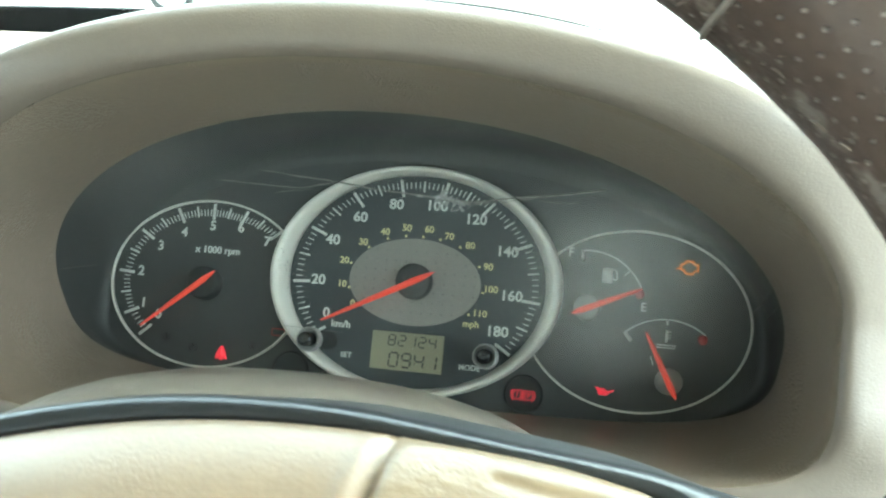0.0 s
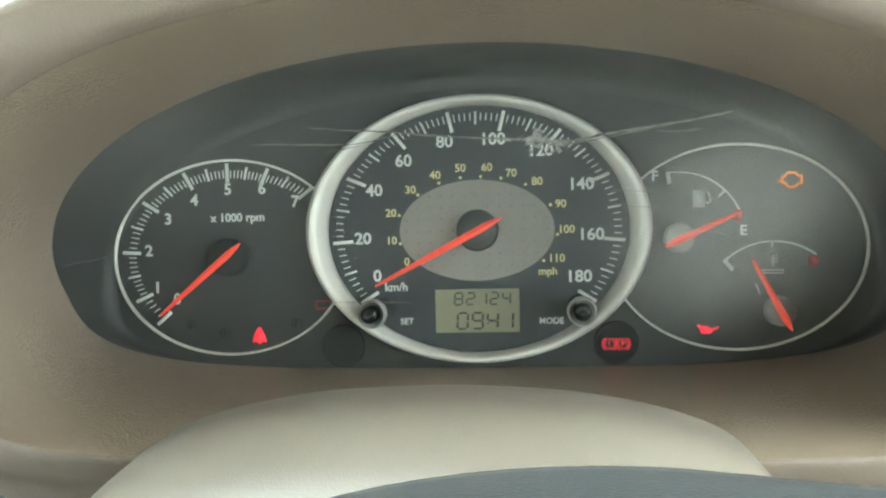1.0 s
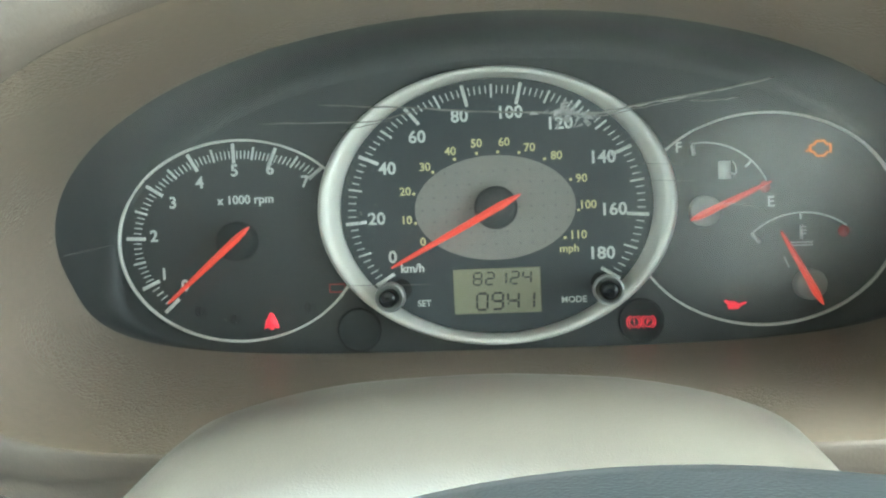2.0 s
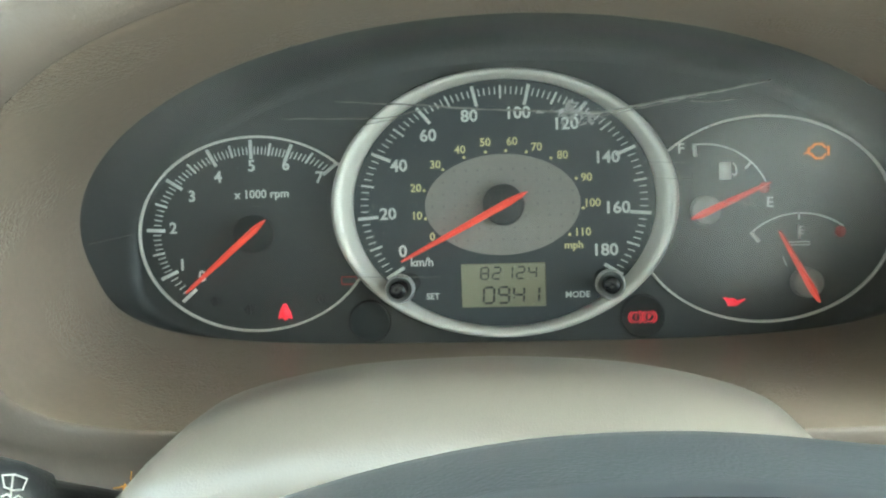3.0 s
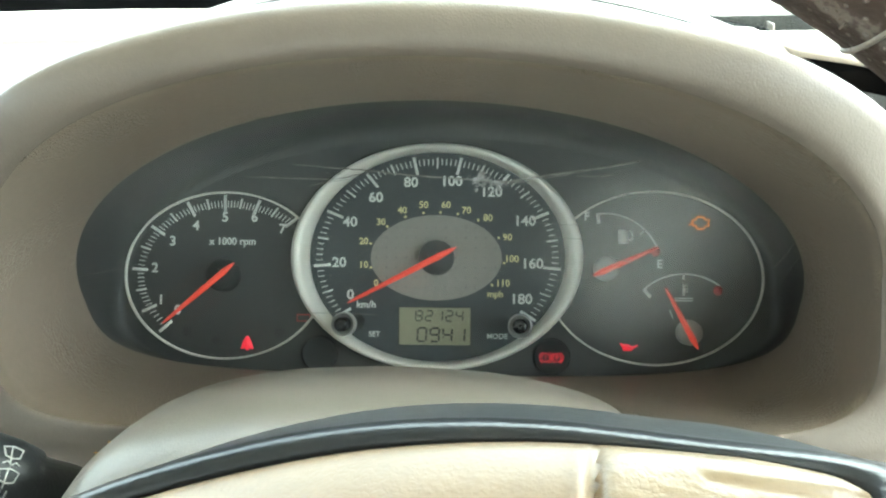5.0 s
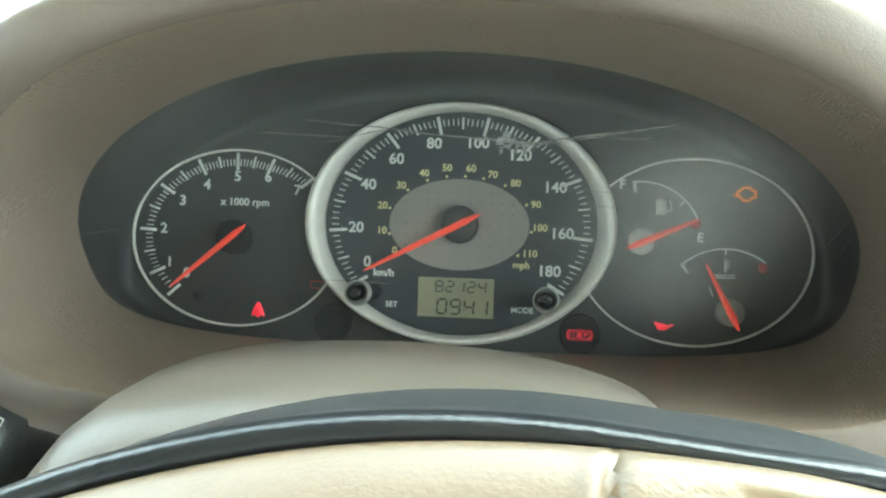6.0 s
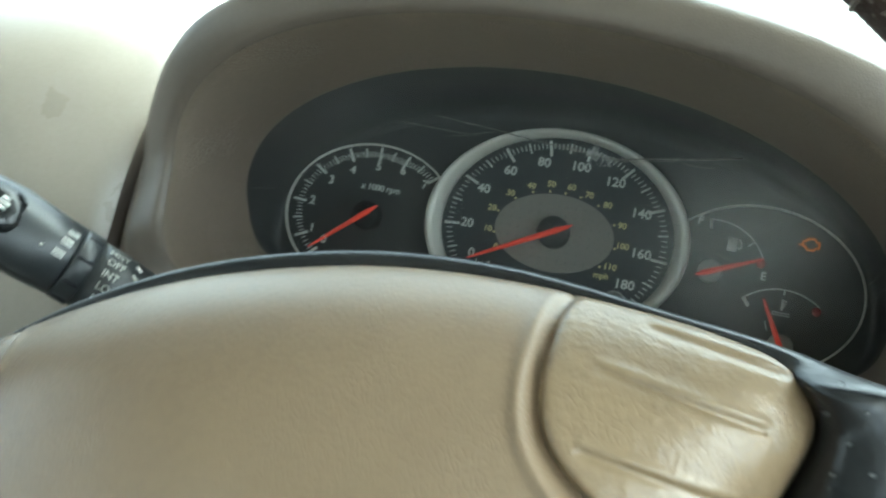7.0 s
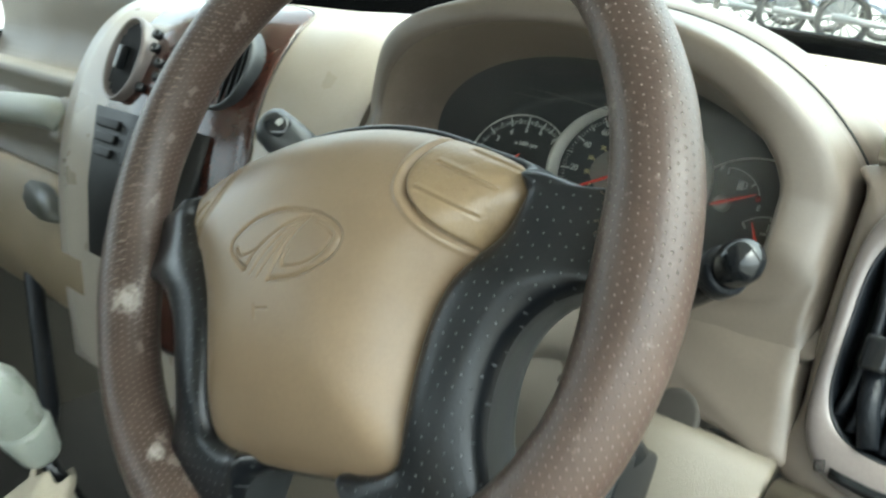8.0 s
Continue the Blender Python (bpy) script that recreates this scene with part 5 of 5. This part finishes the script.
# ---- column and stalks ----
column = thing("steering_column", "greige plastic steering column shroud", "steering column")
loops = []
SECTION = [(0.002, 0.0), (0.022, -0.0008), (0.036, -0.0021), (0.050, -0.0047), (0.061, -0.0078), (0.0685, -0.0113), (0.0735, -0.0155), (0.0775, -0.0205), (0.083, -0.029), (0.088, -0.040), (0.090, -0.060), (0.085, -0.085), (0.06, -0.10), (0.0, -0.105)]
SECTION = curved([(x, z, 0) for x, z in SECTION + [(-x, z) for x, z in SECTION[-2:0:-1]]], 4, closed=True)
for y, top, wide in ((-0.05, -0.085, 0.9), (-0.112, -0.068, 0.95), (-0.122, -0.050, 0.97), (-0.1265, -0.0425, 0.985), (-0.130, -0.0396, 0.995), (-0.135, -0.0390, 1.0), (-0.150, -0.0396, 1.0), (-0.168, -0.0420, 1.005), (-0.183, -0.0455, 1.01), (-0.193, -0.0505, 1.01), (-0.202, -0.0595, 1.0), (-0.212, -0.075, 0.97), (-0.219, -0.092, 0.9)):
    loops.append([(p.x * wide, y, top + p.y * (1 if y < -0.1 else 0.8)) for p in SECTION])
part("upper_shroud", lofted(loops, caps=(True, True)), SHROUD, column)
bm = bmesh.new()
box(bm, (-0.05, -0.225, -0.20), (0.075, -0.02, -0.10), 0.02)
part("lower_shroud", bm, SHROUD, column)
bm = bmesh.new()
tube(bm, [(0.0, -0.215, -0.103), (0.0, -0.262, -0.103)], [0.04, 0.035], 32)
part("shaft_cover", bm, BLACK, column)
bm = bmesh.new()
box(bm, (0.112, -0.165, -0.215), (0.146, -0.120, -0.160), 0.006)
tube(bm, [(0.108, -0.17, -0.132), (0.138, -0.14, -0.168)], [0.010, 0.012], 16)
part("ignition_lock", bm, BLACK_SMOOTH, column, "glossy black ignition lock")
bm = bmesh.new()
box(bm, (0.118, -0.170, -0.206), (0.125, -0.163, -0.178), 0.002)
part("key", bm, SILVER, column)
# rust-coloured fluff caught beside the shroud
bm = bmesh.new()
fluff = random.Random(3)
for k in range(90):
    p = Vector((-0.0790 + fluff.gauss(0, 0.0013), -0.160 + fluff.gauss(0, 0.0015), -0.0655 + fluff.gauss(0, 0.0013)))
    q = p + Vector((fluff.gauss(0, 0.0012), fluff.gauss(0, 0.0012), fluff.gauss(0.0006, 0.0012)))
    tube(bm, [p, (p + q) / 2 + Vector((0, -0.0005, 0)), q], 0.00014, 4)
tag = part("fluff", bm, FLUFF, None)
tag.matrix_world = DASH
tagged(tag, "tuft of orange fluff caught beside the column shroud", "fluff", kind="stuff")


def stalk_body(bm, stations, sides=28):
    loops = []
    for x, ry, rz, dz in stations:
        loops.append([(x, ry * math.cos(a), dz + rz * math.sin(a)) for a in [2 * math.pi * k / sides for k in range(sides)]])
    loft(bm, loops, True, (True, True))


wiper = thing("wiper_stalk", "grey-black wiper stalk with white symbols and twist ring", "stalk", pose(-0.1765, -0.1925, -0.0472, -26, 19.9, 43))
bm = bmesh.new()
stalk_body(bm, [(0.0, 0.004, 0.005, 0.001), (0.002, 0.0085, 0.010, 0.0005), (0.007, 0.0115, 0.0145, 0.0), (0.018, 0.0130, 0.0158, -0.0005), (0.032, 0.0130, 0.0152, -0.001), (0.0422, 0.0130, 0.0146, -0.001), (0.0430, 0.0124, 0.014, -0.001)])
tip = part("tip", bm, STALK, wiper)
bm = bmesh.new()
loft(bm, [[(0.0135 + a * math.cos(t), -0.0110 - 0.0028 * (1 - (k / 3) ** 2), -0.0015 + b * math.sin(t)) for t in [2 * math.pi * j / 32 for j in range(32)]] for k, (a, b) in ((3, (0.0098, 0.0098)), (2, (0.0088, 0.0088)), (1, (0.005, 0.005)), (0, (0.0005, 0.0005)))], True, (False, True))
part("button", bm, BLACK_SMOOTH, tip)
bm = bmesh.new()
stalk_body(bm, [(0.0433, 0.0128, 0.0143, -0.001), (0.0439, 0.0133, 0.0147, -0.001), (0.0505, 0.0133, 0.0145, -0.001), (0.0509, 0.0129, 0.0142, -0.001)])
ring = part("twist_ring", bm, STALK, wiper)
for k in range(7):
    a = radians(150 + 40 * k)
    bm = bmesh.new()
    tube(bm, [(0.0445, 0.0132 * math.cos(a), 0.0145 * math.sin(a) - 0.001), (0.050, 0.0132 * math.cos(a), 0.0145 * math.sin(a) - 0.001)], 0.0008, 6)
    part("grip_rib", bm, BLACK, ring)
bm = bmesh.new()
stalk_body(bm, [(0.051, 0.0126, 0.0138, -0.001), (0.060, 0.0128, 0.0138, -0.001), (0.080, 0.0118, 0.0126, -0.0015), (0.0875, 0.0108, 0.0114, -0.002), (0.088, 0.0092, 0.0098, -0.002), (0.115, 0.0085, 0.009, -0.002), (0.165, 0.0085, 0.009, -0.002)])
arm = part("arm", bm, STALK, wiper)


def print_on(text, size, x, angle, r, parent, z=0.0):
    ob = lettering(text, size, 0, z, 0, PRINT, parent, "lettering", thick=0.0001)
    for v in ob.data.vertices:
        a = radians(angle) + v.co.z / r
        v.co = Vector((x + v.co.x, -(r + 0.0003) * math.cos(a), (r + 0.0008) * math.sin(a) - 0.001))
    return ob


for k, text in enumerate(("MIST", "OFF", "INT", "LO", "HI")):
    print_on(text, 0.0040, 0.0575, 30 - 21 * k, 0.0131, arm)
for k in range(5):
    bm = bmesh.new()
    a = radians(31 - 21 * k)
    p = [Vector((0.0645 + 0.0022 * j, -0.0131 * math.cos(a - 0.12 * j), 0.0138 * math.sin(a - 0.12 * j) - 0.001)) for j in range(2)]
    tube(bm, p, 0.00055, 5)
    part("mark", bm, PRINT, arm)
print_on("PULL", 0.0038, 0.0750, -44, 0.0122, arm)


def symbol(lines, x, angle, r, parent, width=0.0005):
    bm = bmesh.new()
    for line in lines:
        tube(bm, [Vector((x + u, -(r + 0.0002) * math.cos(radians(angle) + v / r), (r + 0.0008) * math.sin(radians(angle) + v / r) - 0.0012)) for u, v in line], width * 0.5, 5)
    part("symbol", bm, PRINT, parent)


FAN = [(-0.0022, -0.0013), (-0.0030, 0.0016), (0.0, 0.0024), (0.0030, 0.0016), (0.0022, -0.0013), (0.0, -0.0018), (-0.0022, -0.0013)]
symbol([FAN, [(-0.0004, -0.0034), (-0.0004, 0.0020)]], 0.0765, 16, 0.0122, arm)
symbol([FAN, [(-0.0004, -0.0034), (-0.0004, 0.0022)], [(-0.0026, 0.0036), (-0.0012, 0.0044), (0.0, 0.0034), (0.0013, 0.0044), (0.0026, 0.0036)]], 0.0765, -18, 0.0122, arm)
for k, (x, ang) in enumerate(((0.0392, 22), (0.0386, 2), (0.0380, -20))):
    symbol([[(-0.0018, -0.0011), (-0.0018, 0.0011), (0.0018, 0.0011), (0.0018, -0.0011), (-0.0018, -0.0011)], [(-0.0015, 0.0), (0.0015, 0.0)]], x, ang, 0.0128, tip, 0.0008)
symbol([[(-0.0005, 0.0), (0.0005, 0.0)]], 0.0315, -22, 0.0130, tip, 0.0013)
bm = bmesh.new()
for z, w in ((0.0012, 0.0014), (-0.0008, 0.0022), (-0.0028, 0.0018)):
    box(bm, (0.0135 - w, -0.0144, z - 0.0006), (0.0135 + w, -0.0139, z + 0.0006))
part("worn_print", bm, PRINT, tip)

light_stalk = thing("light_stalk", "glossy black lighting stalk with rounded tip", "stalk", pose(0.184, -0.183, -0.053, 0, 19, 138) @ Matrix.Diagonal((0.88, 0.88, 0.88, 1)))
bm = bmesh.new()
stalk_body(bm, [(0.0, 0.004, 0.004, 0.0), (0.0025, 0.009, 0.0095, 0.0), (0.008, 0.0115, 0.0125, 0.0), (0.016, 0.012, 0.013, 0.0), (0.022, 0.011, 0.0115, -0.001), (0.03, 0.0095, 0.010, -0.003), (0.05, 0.0095, 0.010, -0.004), (0.12, 0.009, 0.009, -0.004)])
part("body", bm, BLACK_SMOOTH, light_stalk)
bm = bmesh.new()
stalk_body(bm, [(0.024, 0.0125, 0.0135, -0.001), (0.026, 0.0135, 0.0145, -0.001), (0.036, 0.0135, 0.0145, -0.001), (0.038, 0.012, 0.013, -0.001)])
part("twist_ring", bm, BLACK, light_stalk)

# ---- gear lever, tunnel, floor ----
gear = thing("gear_lever", "gear lever with grey-green knob and pale cloth boot", "gear lever")
G = Vector((-0.350, -0.207, -0.328))
axis = Vector((0.03, 0.73, -0.68)).normalized()
bm = bmesh.new()
tube(bm, [G - axis * 0.045, G - axis * 0.042, G - axis * 0.03, G - axis * 0.005, G + axis * 0.02, G + axis * 0.035, G + axis * 0.04], [0.006, 0.013, 0.020, 0.0225, 0.019, 0.014, 0.009], 24)
knob = part("knob", bm, KNOB, gear)
bm = bmesh.new()
tube(bm, [G + axis * 0.016, G + axis * 0.022, G + axis * 0.05, G + axis * 0.055], [0.020, 0.0225, 0.017, 0.014], 24)
part("collar", bm, KNOB, knob)
bm = bmesh.new()
tube(bm, [G + axis * 0.05, G + axis * 0.12], 0.0075, 12)
part("lever", bm, BLACK_SMOOTH, gear)
bm = bmesh.new()
base = G + axis * 0.074
loops = []
for f, r in ((0.0, 0.017), (0.006, 0.021), (0.014, 0.020), (0.03, 0.032), (0.06, 0.055), (0.10, 0.085), (0.15, 0.11)):
    c = base + Vector((0.1, -0.02, -0.99)).normalized() * f
    loops.append([c + Vector((r * math.cos(a), r * math.sin(a) * 0.9, 0.004 * math.sin(5 * a + 30 * f))) * 1.0 for a in [2 * math.pi * k / 40 for k in range(40)]])
loft(bm, loops)
part("boot", bm, BOOT, gear)

tunnel = thing("floor_console", "dusty beige floor console between the seats", "console")
bm = bmesh.new()
box(bm, (-0.50, -0.9, -0.72), (-0.17, 0.1, -0.50), 0.03)
part("console_body", bm, SHROUD, tunnel)
bm = bmesh.new()
tube(bm, [(-0.775, -0.03, -0.235), (-0.72, -0.034, -0.285), (-0.680, -0.035, -0.321), (-0.600, -0.03, -0.405), (-0.58, -0.03, -0.45)], 0.011, 10)
part("cable_cover", bm, BLACK, tunnel, "black cable cover")

handle = thing("grab_handle", "greenish grey padded grab handle on the passenger dash", "grab handle")
bm = bmesh.new()
line = curved([(-1.06, -0.085, -0.155), (-1.02, -0.11, -0.135), (-0.9, -0.118, -0.115), (-0.75, -0.118, -0.098), (-0.645, -0.115, -0.088), (-0.615, -0.105, -0.090)], 5)
tube(bm, line, 0.0215, 18, flat=0.8)
part("grip", bm, HANDLE, handle)
bm = bmesh.new()
box(bm, (-0.63, -0.118, -0.116), (-0.600, -0.06, -0.066), 0.008)
part("bracket", bm, BEIGE, handle)

# ---- the car's shell, closed round the camera, mostly out of view; shapes the light ----
shell = new("car_shell")
tagged(shell, "pale headliner, pillars and added doors of the car cabin", "car cabin", kind="structure")


def panel(name, low, high, mat, bevel=0.0, parent=None):
    bm = bmesh.new()
    box(bm, low, high, bevel)
    return part(name, bm, mat, parent or shell, smooth=False)


Z = 1.15
# The lining is out of view and kept pale to bounce light onto the dash.
panel("roof_lining", (-1.25, -2.6, Z + 0.50), (0.55, 0.07, Z + 0.53), ROOF)
panel("floor_pan", (-1.25, -2.6, 0.42), (0.55, 0.75, 0.46), CARPET)
panel("bulkhead", (-1.25, 0.53, 0.46), (0.55, 0.57, Z + 0.02), CARPET)
panel("rear_wall", (-1.25, -2.64, 0.46), (0.55, -2.6, Z - 0.05), BEIGE)
# Doors added; their heights set how much side light enters.
panel("added_door_panel", (-1.25, -2.6, 0.46), (-1.21, 0.36, Z), DOOR_TRIM)
panel("added_door_panel", (0.51, -2.6, 0.46), (0.55, -1.2, Z - 0.05), BEIGE)
# Unseen lower panel, added to block low light from the knee panel.
panel("added_door_panel", (0.51, -1.2, 0.46), (0.55, 0.34, Z - 0.27), DOOR_TRIM)
for x in (-1.25, 0.51):
    panel("pillar", (x, -1.24, Z - 0.02), (x + 0.04, -1.15, Z + 0.50), ROOF)
    panel("pillar", (x, -2.64, Z - 0.05), (x + 0.06, -2.54, Z + 0.50), ROOF)
    bm = bmesh.new()
    tube(bm, [(x + 0.02, 0.505 - 0.6 * (x + 0.42) ** 2, Z + 0.03), (x + 0.02, -0.02, Z + 0.50)], 0.035, 8)
    part("windscreen_pillar", bm, ROOF, shell)
    bm = bmesh.new()
    tube(bm, [(x + 0.02, 0.34, Z + 0.03), (x + 0.02, 0.34, 0.46)], 0.03, 8)
    part("hinge_pillar", bm, ROOF, shell)

# windscreen with a black printed border
def glass_point(x, f, off=0.0):
    """A point of the curved glass: f runs from its base to the roof."""
    bow = (x + 0.4) ** 2
    y0, y1 = 0.505 - 0.6 * bow, 0.09 - 0.12 * bow
    low = 0.056 - 0.026 * smooth01((x - 0.02) / 0.30)
    return (x, y0 + (y1 - y0) * f + off, Z + low + (0.512 - low) * f + off)


ACROSS = [-1.22 + 0.0725 * k for k in range(25)]
windscreen = new("windscreen")
tagged(windscreen, "clear windscreen with black dotted border", "windscreen", kind="structure")
bm = bmesh.new()
loft(bm, [[glass_point(x, f) for f in (0, 0.25, 0.5, 0.75, 1)] for x in ACROSS], ring=False)
pane = part("pane", bm, GLASS, windscreen)
pane.visible_shadow = False
bm = bmesh.new()
loft(bm, [[glass_point(x, f, -0.002) for f in (-0.03, 0.034)] + [glass_point(x, f, -0.001) for f in (0.034, -0.03)] for x in ACROSS], True, (True, True))
part("black_border", bm, BLACK_SMOOTH, windscreen, smooth=False)
bm = bmesh.new()
for k in range(500):
    for row in range(2):
        x = -1.21 + 0.0034 * (k + 0.5 * row)
        c, u = Vector(glass_point(x, 0.0375 + 0.0045 * row, -0.002)), Vector((0, -0.78, 0.62))
        r = 0.0011 - 0.0003 * row
        bm.faces.new([bm.verts.new(c + Vector((r * math.cos(a), 0, 0)) + u * r * math.sin(a)) for a in [2 * math.pi * j / 6 for j in range(6)]])
dots = part("border_dots", bm, BLACK_SMOOTH, windscreen, smooth=False)
dots["kind"] = "stuff"


def seat(x, label):
    s = new("front_seat")
    s.matrix_world = pose(x, -1.25, 0.40)
    tagged(s, label, "seat", group="front seats")
    bm = bmesh.new()
    box(bm, (-0.25, -0.25, 0.12), (0.25, 0.27, 0.32), 0.06)
    part("cushion", bm, SEAT, s)
    bm = bmesh.new()
    loft(bm, [[(sx * w, -0.22 - 0.28 * f + d, 0.28 + 0.62 * f) for sx, d in ((-1, 0.05), (-0.8, 0.1), (0, 0.06), (0.8, 0.1), (1, 0.05), (0.9, -0.06), (-0.9, -0.06))] for f, w in ((0, 0.24), (0.4, 0.26), (0.85, 0.23), (1.0, 0.18))], True, (True, True))
    part("backrest", bm, SEAT, s)
    bm = bmesh.new()
    box(bm, (-0.13, -0.6, 0.94), (0.13, -0.48, 1.10), 0.04)
    part("headrest", bm, SEAT, s)
    bm = bmesh.new()
    box(bm, (-0.2, -0.22, 0.0), (0.2, 0.24, 0.13), 0.01)
    part("seat_base", bm, BLACK, s)


seat(0.0, "beige cloth driver seat behind the steering wheel")
seat(-0.75, "beige cloth passenger seat beside the floor console")

# ---- outside ----
bm = bmesh.new()
bmesh.ops.create_grid(bm, x_segments=4, y_segments=4, size=400)
ground = part("ground", bm, ASPHALT, None, smooth=False)
tagged(ground, "pale dusty concrete ground outside the car", "ground", kind="structure")
post = new("red_post")
post.matrix_world = pose(-3.84, 14.4, 0)
tagged(post, "red painted square post standing on the yard", "post")
bm = bmesh.new()
box(bm, (-0.22, -0.22, 0.0), (0.22, 0.22, 3.2), 0.02)
part("shaft", bm, RED_PAINT, post)
bm = bmesh.new()
box(bm, (-0.27, -0.27, 3.2), (0.27, 0.27, 3.3), 0.02)
part("cap", bm, RED_PAINT, post)


def motorcycle(m, label):
    bike = new("motorcycle")
    bike.matrix_world = m
    tagged(bike, label, "motorcycle", group="parked motorcycles")
    for x in (-0.65, 0.65):
        bm = bmesh.new()
        ringed = [[((0.29 + 0.045 * math.cos(b)) * math.cos(a) + x, 0.045 * math.sin(b), 0.33 + (0.29 + 0.045 * math.cos(b)) * math.sin(a)) for b in [2 * math.pi * j / 8 for j in range(8)]] for a in [2 * math.pi * k / 28 for k in range(28)]]
        loft(bm, ringed + [ringed[0]])
        tyre = part("wheel", bm, RUBBER, bike)
        bm = bmesh.new()
        for k in range(6):
            a = math.pi * k / 6
            tube(bm, [(x + 0.26 * math.cos(a), 0, 0.33 + 0.26 * math.sin(a)), (x - 0.26 * math.cos(a), 0, 0.33 - 0.26 * math.sin(a))], 0.012, 5)
        tube(bm, [(x, -0.06, 0.33), (x, 0.06, 0.33)], 0.06, 12)
        part("spokes", bm, BIKE_METAL, tyre)
    bm = bmesh.new()
    tube(bm, [(0.38, 0, 0.86), (0.2, 0, 0.92), (0.0, 0, 0.86), (-0.08, 0, 0.8)], [0.07, 0.15, 0.13, 0.06], 14)
    part("tank", bm, BIKE_PAINT, bike)
    bm = bmesh.new()
    box(bm, (-0.72, -0.12, 0.76), (-0.05, 0.12, 0.85), 0.04)
    part("seat", bm, RUBBER, bike)
    for x, lift in ((-0.65, 0.04), (0.65, 0.02)):
        bm = bmesh.new()
        loft(bm, [[(x + r * math.cos(a), y, 0.33 + lift + r * math.sin(a)) for y, r in ((-0.075, 0.335), (0.0, 0.36), (0.075, 0.335), (0.06, 0.325), (0.0, 0.345), (-0.06, 0.325))] for a in [radians(25 + 13 * k) for k in range(11)]], True, (True, True))
        part("mudguard", bm, BIKE_PAINT, bike)
    bm = bmesh.new()
    loft(bm, [[(x, y * w, 0.36 + 0.44 * h) for x, h in ((-0.62, 0.75), (-0.38, 0.35), (-0.2, 0.1), (0.05, 0.55), (0.12, 1.0), (-0.55, 1.0))] for y, w in ((-0.14, 0.7), (-0.14, 1.0), (0.14, 1.0), (0.14, 0.7))], True, (True, True))
    part("side_panel", bm, BIKE_PAINT, bike)
    bm = bmesh.new()
    box(bm, (-0.15, -0.13, 0.28), (0.28, 0.13, 0.62), 0.05)
    part("engine", bm, BIKE_METAL, bike)
    for y in (-0.08, 0.08):
        bm = bmesh.new()
        tube(bm, [(0.65, y, 0.33), (0.42, y, 1.02)], 0.024, 8)
        part("fork", bm, BIKE_METAL, bike)
    bm = bmesh.new()
    tube(bm, [(0.28, -0.36, 1.08), (0.4, -0.2, 1.06), (0.42, 0, 1.04), (0.4, 0.2, 1.06), (0.28, 0.36, 1.08)], 0.014, 8)
    part("handlebar", bm, BLACK_SMOOTH, bike)
    bm = bmesh.new()
    tube(bm, [(0.42, 0, 0.92), (0.5, 0, 0.92), (0.56, 0, 0.91)], [0.05, 0.09, 0.085], 16)
    part("headlamp", bm, BIKE_METAL, bike)
    bm = bmesh.new()
    tube(bm, [(0.2, -0.14, 0.35), (-0.2, -0.16, 0.28), (-0.8, -0.17, 0.38)], [0.025, 0.035, 0.05], 10)
    part("exhaust", bm, BIKE_METAL, bike)
    return bike


first = motorcycle(pose(-4.3, 11.8, 0, 0, 0, 35), "parked dark motorcycle with silver engine on the yard")
for x, y, turn in ((-5.2, 12.3, 40), (-6.1, 12.9, 30), (-3.3, 11.3, 28), (-2.1, 11.9, 38)):
    copy_thing(first, pose(x, y, 0, 0, 0, turn))
fence = new("yard_wall")
tagged(fence, "pale rendered yard wall behind the parked motorcycles", "wall", kind="structure")
bm = bmesh.new()
box(bm, (-40, 26.0, 0), (30, 26.3, 2.6), 0.02)
part("wall", bm, YARD_WALL, fence, smooth=False)
